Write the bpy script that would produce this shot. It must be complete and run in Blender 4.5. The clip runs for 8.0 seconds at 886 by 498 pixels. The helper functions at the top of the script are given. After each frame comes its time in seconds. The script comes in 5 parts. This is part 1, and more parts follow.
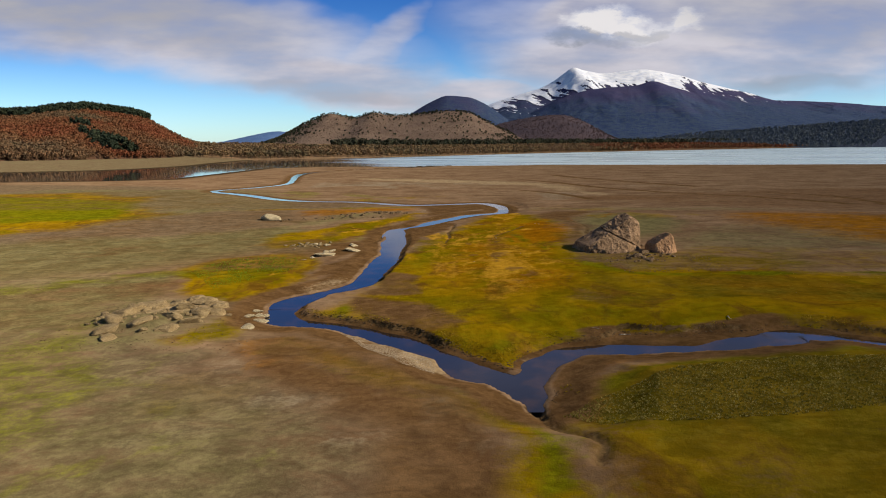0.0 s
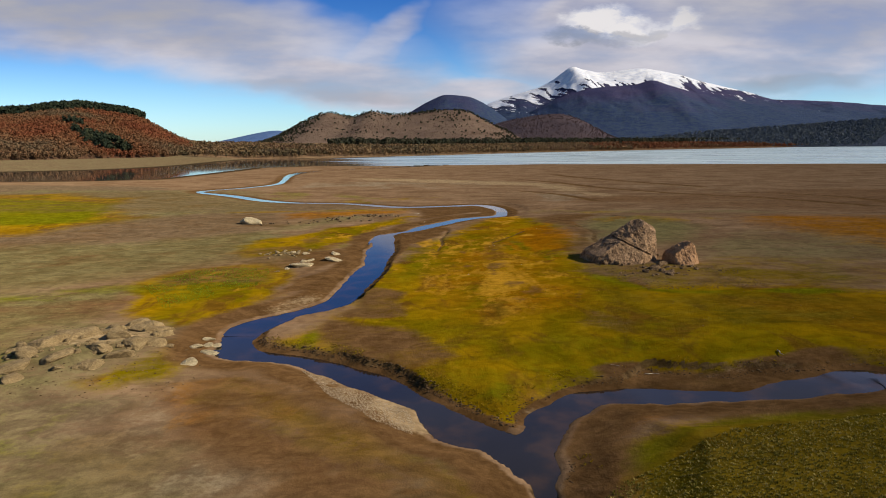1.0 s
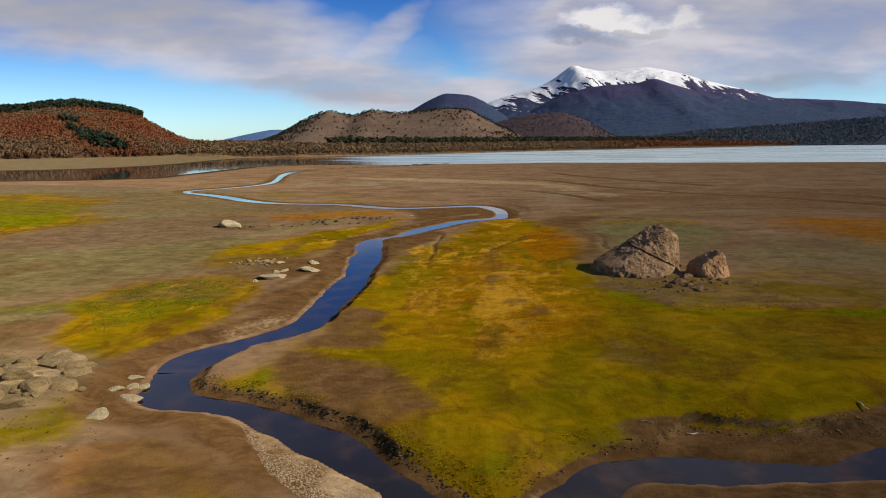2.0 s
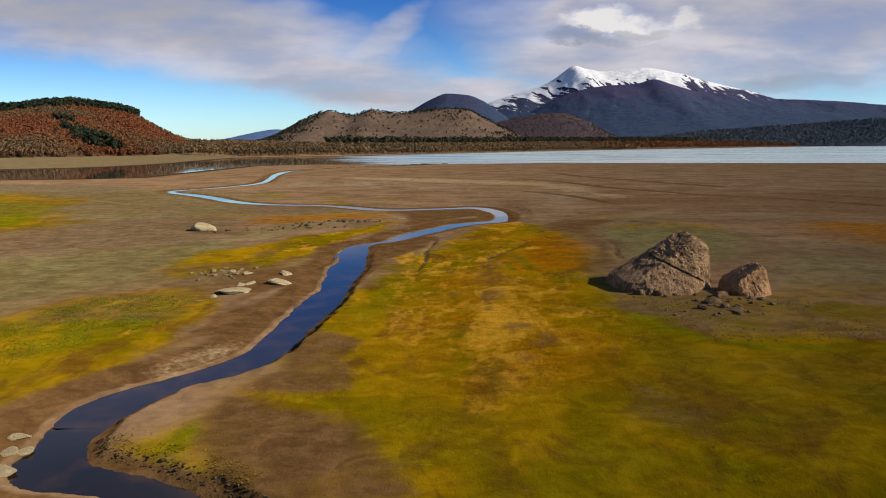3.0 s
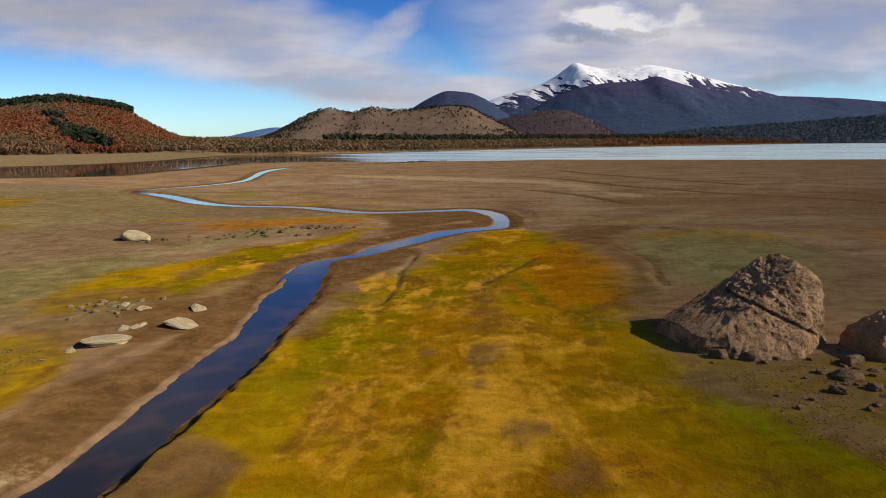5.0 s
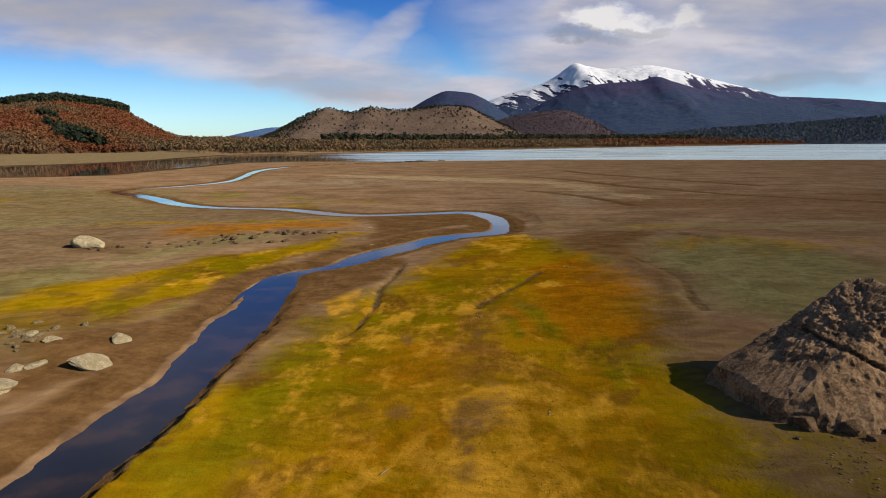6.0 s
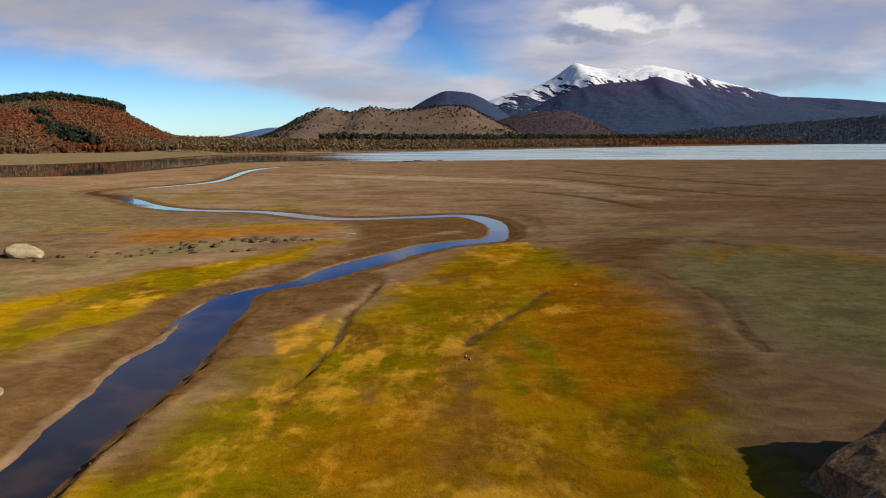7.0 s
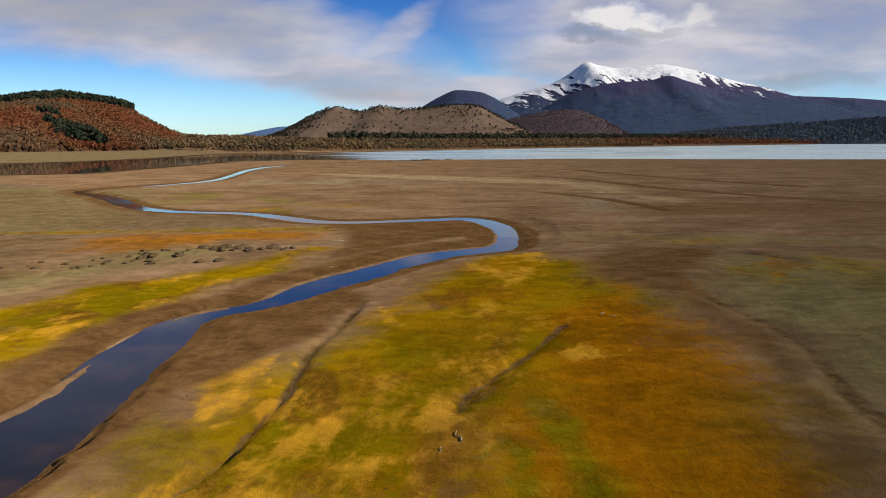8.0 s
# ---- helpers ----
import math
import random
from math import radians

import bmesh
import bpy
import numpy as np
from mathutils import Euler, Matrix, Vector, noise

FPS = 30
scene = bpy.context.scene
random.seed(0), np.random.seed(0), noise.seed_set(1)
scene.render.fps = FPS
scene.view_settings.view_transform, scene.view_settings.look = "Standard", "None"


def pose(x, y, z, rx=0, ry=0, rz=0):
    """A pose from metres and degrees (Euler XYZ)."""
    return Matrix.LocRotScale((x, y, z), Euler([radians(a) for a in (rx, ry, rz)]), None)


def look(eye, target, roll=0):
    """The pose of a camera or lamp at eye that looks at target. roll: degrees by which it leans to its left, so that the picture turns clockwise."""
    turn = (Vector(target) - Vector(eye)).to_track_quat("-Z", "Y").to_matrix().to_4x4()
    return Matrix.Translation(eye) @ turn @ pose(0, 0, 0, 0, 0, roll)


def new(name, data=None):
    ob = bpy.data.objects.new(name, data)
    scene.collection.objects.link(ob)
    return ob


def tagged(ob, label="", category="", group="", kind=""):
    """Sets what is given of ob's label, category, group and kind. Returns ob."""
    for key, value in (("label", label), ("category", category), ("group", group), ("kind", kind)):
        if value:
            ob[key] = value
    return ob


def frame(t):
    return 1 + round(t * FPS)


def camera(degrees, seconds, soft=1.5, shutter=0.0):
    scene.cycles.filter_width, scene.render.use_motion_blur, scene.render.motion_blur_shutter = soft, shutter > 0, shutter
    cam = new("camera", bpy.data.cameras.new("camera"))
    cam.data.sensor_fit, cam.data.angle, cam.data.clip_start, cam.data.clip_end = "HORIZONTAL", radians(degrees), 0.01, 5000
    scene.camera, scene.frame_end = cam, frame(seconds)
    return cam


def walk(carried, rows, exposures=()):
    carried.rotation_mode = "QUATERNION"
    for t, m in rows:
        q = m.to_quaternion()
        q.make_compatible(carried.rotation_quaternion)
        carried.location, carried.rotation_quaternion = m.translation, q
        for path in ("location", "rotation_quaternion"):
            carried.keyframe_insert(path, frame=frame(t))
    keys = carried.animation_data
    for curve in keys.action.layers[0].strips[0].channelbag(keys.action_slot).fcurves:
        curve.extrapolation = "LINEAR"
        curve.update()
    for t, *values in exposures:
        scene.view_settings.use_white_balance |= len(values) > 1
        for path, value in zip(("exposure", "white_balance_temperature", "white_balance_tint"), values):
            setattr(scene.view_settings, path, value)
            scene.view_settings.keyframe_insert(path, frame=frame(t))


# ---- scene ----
cam = camera(66, 8.0, soft=1.0)
PATH = [
    (0, (-0.237, -4.584, 11.528), (-0.245, -2.607, 11.226), -0.4),
    (0.5, (0.105, -0.49, 11.442), (0.1, 1.487, 11.139), -0.4),
    (1, (0.469, 3.606, 11.297), (0.465, 5.583, 10.993), -0.4),
    (1.5, (0.881, 7.709, 11.125), (0.876, 9.686, 10.822), -0.4),
    (1.7, (1.065, 9.364, 11.059), (1.058, 11.341, 10.754), -0.5),
    (2.8, (1.882, 18.291, 10.452), (1.874, 20.267, 10.144), -0.2),
    (3, (2.032, 19.891, 10.403), (2.025, 21.867, 10.097), -0.3),
    (3.5, (2.413, 23.901, 10.196), (2.405, 25.877, 9.889), -0.4),
    (4, (2.773, 27.975, 9.941), (2.764, 29.951, 9.632), -0.3),
    (4.5, (3.116, 32.023, 9.665), (3.106, 33.999, 9.357), -0.3),
    (4.7, (3.288, 33.695, 9.601), (3.277, 35.67, 9.289), -0.4),
    (5.8, (4.005, 42.475, 9.011), (3.997, 44.451, 8.701), -0.3),
    (6, (4.199, 44.106, 8.965), (4.19, 46.082, 8.654), -0.3),
    (6.5, (4.609, 48.187, 8.733), (4.6, 50.163, 8.422), -0.3),
    (7, (5.005, 52.251, 8.476), (4.996, 54.226, 8.166), -0.3),
    (7.5, (5.357, 56.214, 8.258), (5.345, 58.189, 7.948), -0.2),
    (8, (5.772, 60.215, 8.061), (5.734, 62.19, 7.749), -0.2),
]
walk(cam, [(t, look(eye, target, roll)) for t, eye, target, roll in PATH])

# ---- light ----
SUN_AZ, SUN_EL = radians(104), radians(31)  # clockwise from +y
sun_from = Vector((math.sin(SUN_AZ) * math.cos(SUN_EL), math.cos(SUN_AZ) * math.cos(SUN_EL), math.sin(SUN_EL)))
sun = new("sun", bpy.data.lights.new("sun", "SUN"))
sun.data.energy, sun.data.angle, sun.data.color = 5.0, radians(0.5), (1, 0.91, 0.77)
sun.matrix_world = look(sun_from * 100, (0, 0, 0))


class Nodes:
    """Short hand for node trees."""

    def __init__(self, tree):
        self.tree = tree
        self.n = tree.nodes

    def put(self, socket, value):
        if isinstance(value, bpy.types.NodeSocket):
            self.tree.links.new(value, socket)
        elif isinstance(value, (tuple, list)) and len(value) == 3 and socket.type == "RGBA":
            socket.default_value = (*value, 1)
        else:
            socket.default_value = value

    def math(self, op, a, b=0.0, c=0.0, clamp=False):
        m = self.n.new("ShaderNodeMath")
        m.operation, m.use_clamp = op, clamp
        for k, v in enumerate((a, b, c)):
            self.put(m.inputs[k], v)
        return m.outputs[0]

    def add(self, a, b):
        return self.math("ADD", a, b)

    def mul(self, a, b):
        return self.math("MULTIPLY", a, b)

    def ramp(self, x, lo, hi, a=0.0, b=1.0, smooth=True):
        m = self.n.new("ShaderNodeMapRange")
        m.interpolation_type = "SMOOTHSTEP" if smooth else "LINEAR"
        for k, v in enumerate((x, lo, hi, a, b)):
            self.put(m.inputs[k], v)
        return m.outputs[0]

    def mix(self, f, a, b, blend="MIX"):
        m = self.n.new("ShaderNodeMix")
        m.data_type, m.blend_type = "RGBA", blend
        self.put(m.inputs[0], f)
        self.put(m.inputs[6], a)
        self.put(m.inputs[7], b)
        return m.outputs[2]

    def noise(self, vec, scale, detail=4.0, rough=0.55, distort=0.0):
        m = self.n.new("ShaderNodeTexNoise")
        self.put(m.inputs["Vector"], vec)
        m.inputs["Scale"].default_value = scale
        m.inputs["Detail"].default_value = detail
        m.inputs["Roughness"].default_value = rough
        m.inputs["Distortion"].default_value = distort
        return m.outputs[0]

    def scaled(self, vec, sx, sy, sz, rot=0.0):
        m = self.n.new("ShaderNodeMapping")
        m.inputs["Scale"].default_value = (sx, sy, sz)
        m.inputs["Rotation"].default_value = (0, 0, rot)
        self.put(m.inputs["Vector"], vec)
        return m.outputs[0]

    def attr(self, name):
        m = self.n.new("ShaderNodeAttribute")
        m.attribute_name = name
        return m.outputs["Fac"]

    def position(self):
        return self.n.new("ShaderNodeNewGeometry").outputs["Position"]

    def bump(self, height, strength, dist):
        m = self.n.new("ShaderNodeBump")
        m.inputs["Strength"].default_value = strength
        m.inputs["Distance"].default_value = dist
        self.put(m.inputs["Height"], height)
        return m.outputs[0]


# sky: clear air with drifting cloud banks
world = bpy.data.worlds.new("sky")
scene.world = world
world.use_nodes = True
W = Nodes(world.node_tree)
back = W.n["Background"]
air = W.n.new("ShaderNodeTexSky")
air.sky_type, air.sun_disc = "NISHITA", False
air.sun_elevation, air.sun_rotation = SUN_EL, SUN_AZ
air.air_density, air.dust_density, air.ozone_density = 1.0, 0.2, 4.0
coord = W.n.new("ShaderNodeTexCoord").outputs["Generated"]
sep = W.n.new("ShaderNodeSeparateXYZ")
W.put(sep.inputs[0], coord)
dx, dy, dz = sep.outputs
ahead = W.math("MAXIMUM", dy, 0.12)
u, v = W.math("DIVIDE", dx, ahead), W.math("DIVIDE", dz, ahead)
comb = W.n.new("ShaderNodeCombineXYZ")
W.put(comb.inputs[0], W.mul(u, 1.0))
W.put(comb.inputs[1], W.mul(v, 2.2))
plane = comb.outputs[0]
warp_a = W.math("SUBTRACT", W.noise(plane, 4.5, 4.0, 0.5), 0.5)
warp_b = W.math("SUBTRACT", W.noise(W.scaled(plane, 1, 1, 1, 0.7), 5.5, 4.0, 0.5), 0.5)
uw, vw = W.add(u, W.mul(warp_a, 0.16)), W.add(v, W.mul(warp_b, 0.085))
fine = W.noise(W.scaled(plane, 0.6, 1, 1, 0.15), 9.0, 5.0, 0.52)
streak = W.noise(W.scaled(plane, 2.0, 7.0, 1, -0.3), 1.6, 4.0, 0.5)


def cloud(u0, v0, ru, rv, lean, hard=1.0, uu=None, vv=None):
    """A soft tilted bank of cloud round a direction."""
    c, s = math.cos(radians(lean)), math.sin(radians(lean))
    a, b = W.math("SUBTRACT", uu or uw, u0), W.math("SUBTRACT", vv or vw, v0)
    p = W.math("DIVIDE", W.add(W.mul(a, c), W.mul(b, s)), ru)
    q = W.math("DIVIDE", W.math("SUBTRACT", W.mul(b, c), W.mul(a, s)), rv)
    r = W.add(W.mul(p, p), W.mul(q, q))
    return W.ramp(r, 1.0 + 1.1 / hard, max(0.0, 1.0 - 0.9 / hard))


def total(parts):
    out = parts[0]
    for p in parts[1:]:
        out = W.math("MAXIMUM", out, p)
    return out


banks = total([
    cloud(-0.46, 0.172, 0.34, 0.052, -7), cloud(-0.18, 0.100, 0.24, 0.040, -10), cloud(-0.42, 0.215, 0.13, 0.06, -28, 1.2),
    W.mul(cloud(-0.10, 0.140, 0.075, 0.022, 30, 0.7), 0.75), cloud(0.03, 0.072, 0.13, 0.022, -3),
    cloud(0.42, 0.160, 0.33, 0.078, -2), cloud(0.24, 0.115, 0.16, 0.05, 0), cloud(0.20, 0.19, 0.10, 0.04, 15),
])
banks = W.mul(banks, W.ramp(W.add(fine, W.mul(streak, 0.6)), 0.45, 1.0, 0.62, 1.05))
puff_a = W.math("SUBTRACT", W.noise(plane, 16.0, 5.0, 0.6), 0.5)
puff_b = W.math("SUBTRACT", W.noise(W.scaled(plane, 1, 1, 1, 1.1), 18.0, 5.0, 0.6), 0.5)
up, vp = W.add(u, W.mul(puff_a, 0.085)), W.add(v, W.mul(puff_b, 0.045))
heap = total([cloud(0.215, 0.170, 0.042, 0.019, 4, 1.4, up, vp), cloud(0.262, 0.158, 0.040, 0.016, -10, 1.2, up, vp), W.mul(cloud(0.305, 0.155, 0.035, 0.009, 10, 1.0, up, vp), 0.8), cloud(0.340, 0.170, 0.022, 0.016, 20, 1.3, up, vp)])
shade = total([cloud(0.192, 0.150, 0.038, 0.011, -3, 1.2, up, vp), W.mul(cloud(0.258, 0.147, 0.05, 0.007, 4, 1.0, up, vp), 0.6), W.mul(cloud(-0.55, 0.215, 0.3, 0.05, -6, 0.7), 0.75), W.mul(cloud(0.300, 0.150, 0.03, 0.006, 8, 1.0, up, vp), 0.5), W.mul(cloud(0.50, 0.087, 0.10, 0.012, 2, 1.2), 0.85), W.mul(cloud(-0.17, 0.078, 0.13, 0.010, -2, 0.9), 0.45), W.mul(cloud(0.53, 0.20, 0.22, 0.05, 0, 0.8), 0.5)])
high = W.ramp(W.noise(W.scaled(coord, 2, 2, 5), 1.5, 5.0, 0.6), 0.5, 0.8, 0.0, 0.35)
front = W.ramp(dy, 0.55, 0.75)
above = W.mul(W.mul(W.ramp(v, 0.23, 0.34), W.ramp(W.noise(W.scaled(plane, 1, 0.6, 1), 1.6, 4.0, 0.5), 0.3, 0.7)), 0.4)
cover = W.math("MAXIMUM", W.mul(W.math("MAXIMUM", W.math("MAXIMUM", banks, heap), above), front), W.mul(high, W.math("SUBTRACT", 1.0, front)), clamp=True)
tone = W.mix(W.ramp(fine, 0.3, 0.7), (0.40, 0.395, 0.475), (0.64, 0.62, 0.68))
tone = W.mix(W.mul(heap, 0.9), tone, (0.84, 0.81, 0.81))
tone = W.mix(W.mul(shade, W.ramp(fine, 0.1, 0.55)), tone, (0.33, 0.335, 0.38))
clear = W.n.new("ShaderNodeVectorMath")
clear.operation = "SCALE"
W.put(clear.inputs[0], air.outputs[0])
clear.inputs[3].default_value = 0.095
clear_air = W.mix(W.ramp(v, 0.0, 0.22), (1.12, 1.48, 1.80), (0.22, 0.55, 1.10))
clear_air = W.mix(W.ramp(v, 0.24, 0.6), clear_air, (0.46, 0.58, 0.74))
tinted = W.mix(1.0, clear.outputs[0], clear_air, "MULTIPLY")
W.put(back.inputs[0], W.mix(cover, tinted, tone))
back.inputs[1].default_value = 1.0


# ---- materials ----
def material(name, rough=0.9):
    m = bpy.data.materials.new(name)
    m.use_nodes = True
    k = Nodes(m.node_tree)
    b = m.node_tree.nodes["Principled BSDF"]
    b.inputs["Roughness"].default_value = rough
    b.inputs["Specular IOR Level"].default_value = 0.08
    return m, k, b


def ground_material():
    m, k, b = material("soil_and_moss", 0.92)
    b.inputs["Specular IOR Level"].default_value = 0.0
    p = k.position()
    big = k.noise(p, 0.11, 5, 0.6)
    mid = k.noise(p, 0.55, 5, 0.62)
    small = k.noise(p, 3.2, 5, 0.65)
    grain = k.noise(p, 14.0, 3, 0.6)
    bands = k.noise(k.scaled(p, 0.022, 0.085, 1, 0.12), 1.0, 5, 0.6, 1.6)
    mud = k.mix(k.ramp(big, 0.35, 0.65), (0.180, 0.113, 0.063), (0.265, 0.174, 0.104))
    mud = k.mix(k.mul(k.ramp(bands, 0.48, 0.68), 0.6), mud, (0.29, 0.200, 0.120))
    mud = k.mix(k.mul(k.ramp(mid, 0.52, 0.75), 0.25), mud, (0.105, 0.060, 0.028))
    blot = k.noise(k.scaled(p, 0.55, 1.0, 1, 0.1), 0.42, 5, 0.6, 0.6)
    loose = k.add(k.mul(k.math("SUBTRACT", big, 0.5), 1.1), k.mul(k.math("SUBTRACT", blot, 0.5), 1.0))
    edge = k.add(k.mul(loose, 0.6), k.mul(k.math("SUBTRACT", small, 0.5), 0.45))

    def cover(base, name, dark, light, lo=0.32, hi=0.62, most=1.0, wild=1.0):
        f = k.mul(k.ramp(k.add(k.attr(name), k.mul(edge, wild)), lo, hi), most)
        # no cover at all where the plan has none
        f = k.mul(f, k.ramp(k.attr(name), 0.02, 0.2))
        c = k.mix(k.ramp(k.add(k.mul(mid, 0.6), k.mul(small, 0.4)), 0.36, 0.64), dark, light)
        return k.mix(f, base, c)

    ruts = k.noise(k.scaled(p, 0.018, 0.10, 1, 0.2), 1.0, 6, 0.6, 2.2)
    mud = k.mix(k.mul(k.ramp(ruts, 0.55, 0.66), 0.4), mud, (0.105, 0.064, 0.034))
    mud = k.mix(k.mul(k.ramp(ruts, 0.44, 0.34), 0.3), mud, (0.32, 0.230, 0.145))
    col = cover(mud, "redsoil", (0.110, 0.056, 0.022), (0.165, 0.084, 0.032), 0.1, 0.9, 0.85)
    col = cover(col, "grey", (0.105, 0.080, 0.048), (0.190, 0.145, 0.090), 0.2, 0.85, 0.8, 1.7)
    col = cover(col, "pale", (0.19, 0.150, 0.098), (0.34, 0.28, 0.195), 0.15, 0.85, 0.9, 1.4)
    col = cover(col, "sage", (0.128, 0.118, 0.048), (0.198, 0.182, 0.080), 0.1, 0.9, 0.9, 1.2)
    hue_a = k.noise(k.scaled(p, 1.0, 0.6, 1, 0.15), 0.17, 4, 0.55, 0.5)
    hue_b = k.noise(k.scaled(p, 1.1, 0.55, 1, 0.12), 0.30, 5, 0.6, 0.7)
    hue_c = k.noise(k.scaled(p, 1.0, 0.6, 1, 0.3), 0.62, 5, 0.6, 0.5)
    turf_col = k.mix(k.ramp(hue_a, 0.36, 0.62), (0.160, 0.122, 0.002), (0.285, 0.172, 0.003))
    wide = k.noise(k.scaled(p, 1.0, 0.7, 1, 0.25), 0.085, 3, 0.5, 0.4)
    turf_col = k.mix(k.mul(k.ramp(wide, 0.5, 0.68), 0.55), turf_col, (0.190, 0.098, 0.006))
    turf_col = k.mix(k.mul(k.ramp(hue_b, 0.50, 0.64), 0.85), turf_col, (0.135, 0.068, 0.010))
    turf_col = k.mix(k.mul(k.ramp(hue_c, 0.55, 0.72), 0.45), turf_col, (0.40, 0.245, 0.012))
    f = k.ramp(k.add(k.attr("moss"), k.mul(edge, 1.25)), 0.15, 0.8)
    col = k.mix(k.mul(f, k.ramp(k.attr("moss"), 0.02, 0.2)), col, turf_col)
    col = cover(col, "ochre", (0.215, 0.088, 0.003), (0.34, 0.138, 0.004), 0.2, 0.95, 0.9, 1.6)
    col = cover(col, "green", (0.095, 0.105, 0.003), (0.175, 0.178, 0.005), 0.2, 0.9, 0.9, 1.3)
    wisp = k.noise(k.scaled(p, 1.0, 0.55, 1, 0.2), 1.7, 5, 0.65, 0.4)
    dry = k.ramp(k.add(k.mul(k.attr("straw"), 0.42), k.add(k.mul(hue_c, 0.40), k.add(k.mul(hue_b, 0.30), k.mul(wisp, 0.30)))), 0.70, 0.85)
    col = k.mix(k.mul(k.mul(dry, k.ramp(k.attr("straw"), 0.02, 0.2)), 0.8), col, k.mix(small, (0.42, 0.215, 0.012), (0.60, 0.345, 0.036)))
    col = cover(col, "tuft", (0.085, 0.068, 0.006), (0.18, 0.13, 0.014), 0.15, 0.85, 0.85, 1.3)
    col = cover(col, "bare", (0.106, 0.059, 0.023), (0.160, 0.092, 0.040), 0.2, 0.8)
    col = cover(col, "sand", (0.26, 0.188, 0.104), (0.41, 0.31, 0.185), 0.3, 0.85, 1.0, 1.5)
    col = cover(col, "scarp", (0.045, 0.028, 0.013), (0.19, 0.125, 0.058), 0.25, 0.75, 0.9, 1.8)
    col = cover(col, "wet", (0.028, 0.02, 0.012), (0.05, 0.036, 0.02), 0.3, 0.6, 0.9)
    smudge = k.noise(k.scaled(p, 0.75, 1.0, 1, 0.5), 0.75, 4, 0.55, 1.2)
    col = k.mix(0.8, col, k.mix(k.ramp(smudge, 0.36, 0.66), (1.12, 1.12, 1.10), (0.74, 0.73, 0.72)), "MULTIPLY")
    col = k.mix(0.22, col, k.mix(k.ramp(k.add(k.mul(grain, 0.5), k.mul(small, 0.5)), 0.32, 0.68), (0.62, 0.62, 0.62), (1.3, 1.3, 1.3)), "MULTIPLY")
    col = k.mix(1.0, col, (1.03, 0.955, 0.86), "MULTIPLY")
    k.put(b.inputs["Base Color"], col)
    k.put(b.inputs["Roughness"], k.ramp(k.attr("wet"), 0.2, 0.9, 0.95, 0.45))
    turf = k.noise(p, 5.0, 5, 0.7)
    h = k.add(k.add(k.mul(small, 0.5), k.mul(grain, 0.25)), k.mul(turf, k.add(0.15, k.mul(k.math("MAXIMUM", k.attr("moss"), k.attr("tuft")), 0.42))))
    k.put(b.inputs["Normal"], k.bump(h, 0.7, 0.11))
    b.inputs["Diffuse Roughness"].default_value = 1.0
    return m


def water_material(name, bed, calm, ripple, bump_scale):
    m, k, b = material(name, calm)
    p = k.position()
    b.inputs["IOR"].default_value = 1.333
    b.inputs["Specular IOR Level"].default_value = 0.5
    n = k.noise(k.scaled(p, 1, 0.6, 1), bump_scale, 4, 0.6)
    patch = k.noise(k.scaled(p, 1, 2.5, 1), 0.02 if calm < 0.1 else 0.01, 3, 0.5)
    k.put(b.inputs["Base Color"], k.mix(k.ramp(k.noise(p, 0.5, 4), 0.45, 0.7), bed, (bed[0] * 3.2, bed[1] * 2.2, bed[2] * 1.2)))
    k.put(b.inputs["Normal"], k.bump(n, ripple, 0.05))
    return m, k, b, p, patch


def rock_material(name, dark, light, lichen, scale=1.0):
    m, k, b = material(name, 0.9)
    t = k.n.new("ShaderNodeTexCoord").outputs["Object"]
    a = k.noise(t, 0.9 * scale, 6, 0.65)
    g = k.noise(t, 7.0 * scale, 6, 0.7)
    pit = k.noise(k.scaled(t, 1, 1, 2.2), 22.0 * scale, 3, 0.6)
    col = k.mix(k.ramp(k.add(k.mul(a, 0.5), k.mul(g, 0.5)), 0.36, 0.64), dark, light)
    col = k.mix(k.mul(k.ramp(k.noise(t, 2.3 * scale, 5, 0.7), 0.56, 0.72), 0.6), col, lichen)
    col = k.mix(0.6, col, k.mix(k.ramp(pit, 0.3, 0.7), (0.55, 0.55, 0.55), (1.35, 1.35, 1.35)), "MULTIPLY")
    k.put(b.inputs["Base Color"], col)
    k.put(b.inputs["Normal"], k.bump(k.add(g, k.mul(pit, 0.6)), 0.9, 0.15 / scale))
    return m


def slope_material(name, dark, light, spots, scale, amount=0.6, relief=3.0):
    """Far slopes: soil and scrub in two colours with scattered spots of a third."""
    m, k, b = material(name, 0.95)
    p = k.position()
    a = k.noise(p, scale, 6, 0.62)
    c = k.noise(p, scale * 6, 5, 0.65)
    d = k.noise(p, scale * 26, 4, 0.65)
    col = k.mix(k.ramp(k.add(k.mul(a, 0.6), k.mul(c, 0.4)), 0.38, 0.62), dark, light)
    col = k.mix(k.mul(k.ramp(k.add(k.mul(c, 0.5), k.mul(d, 0.5)), 0.5, 0.6), amount), col, spots)
    k.put(b.inputs["Base Color"], col)
    k.put(b.inputs["Normal"], k.bump(d, 0.9, relief))
    return m


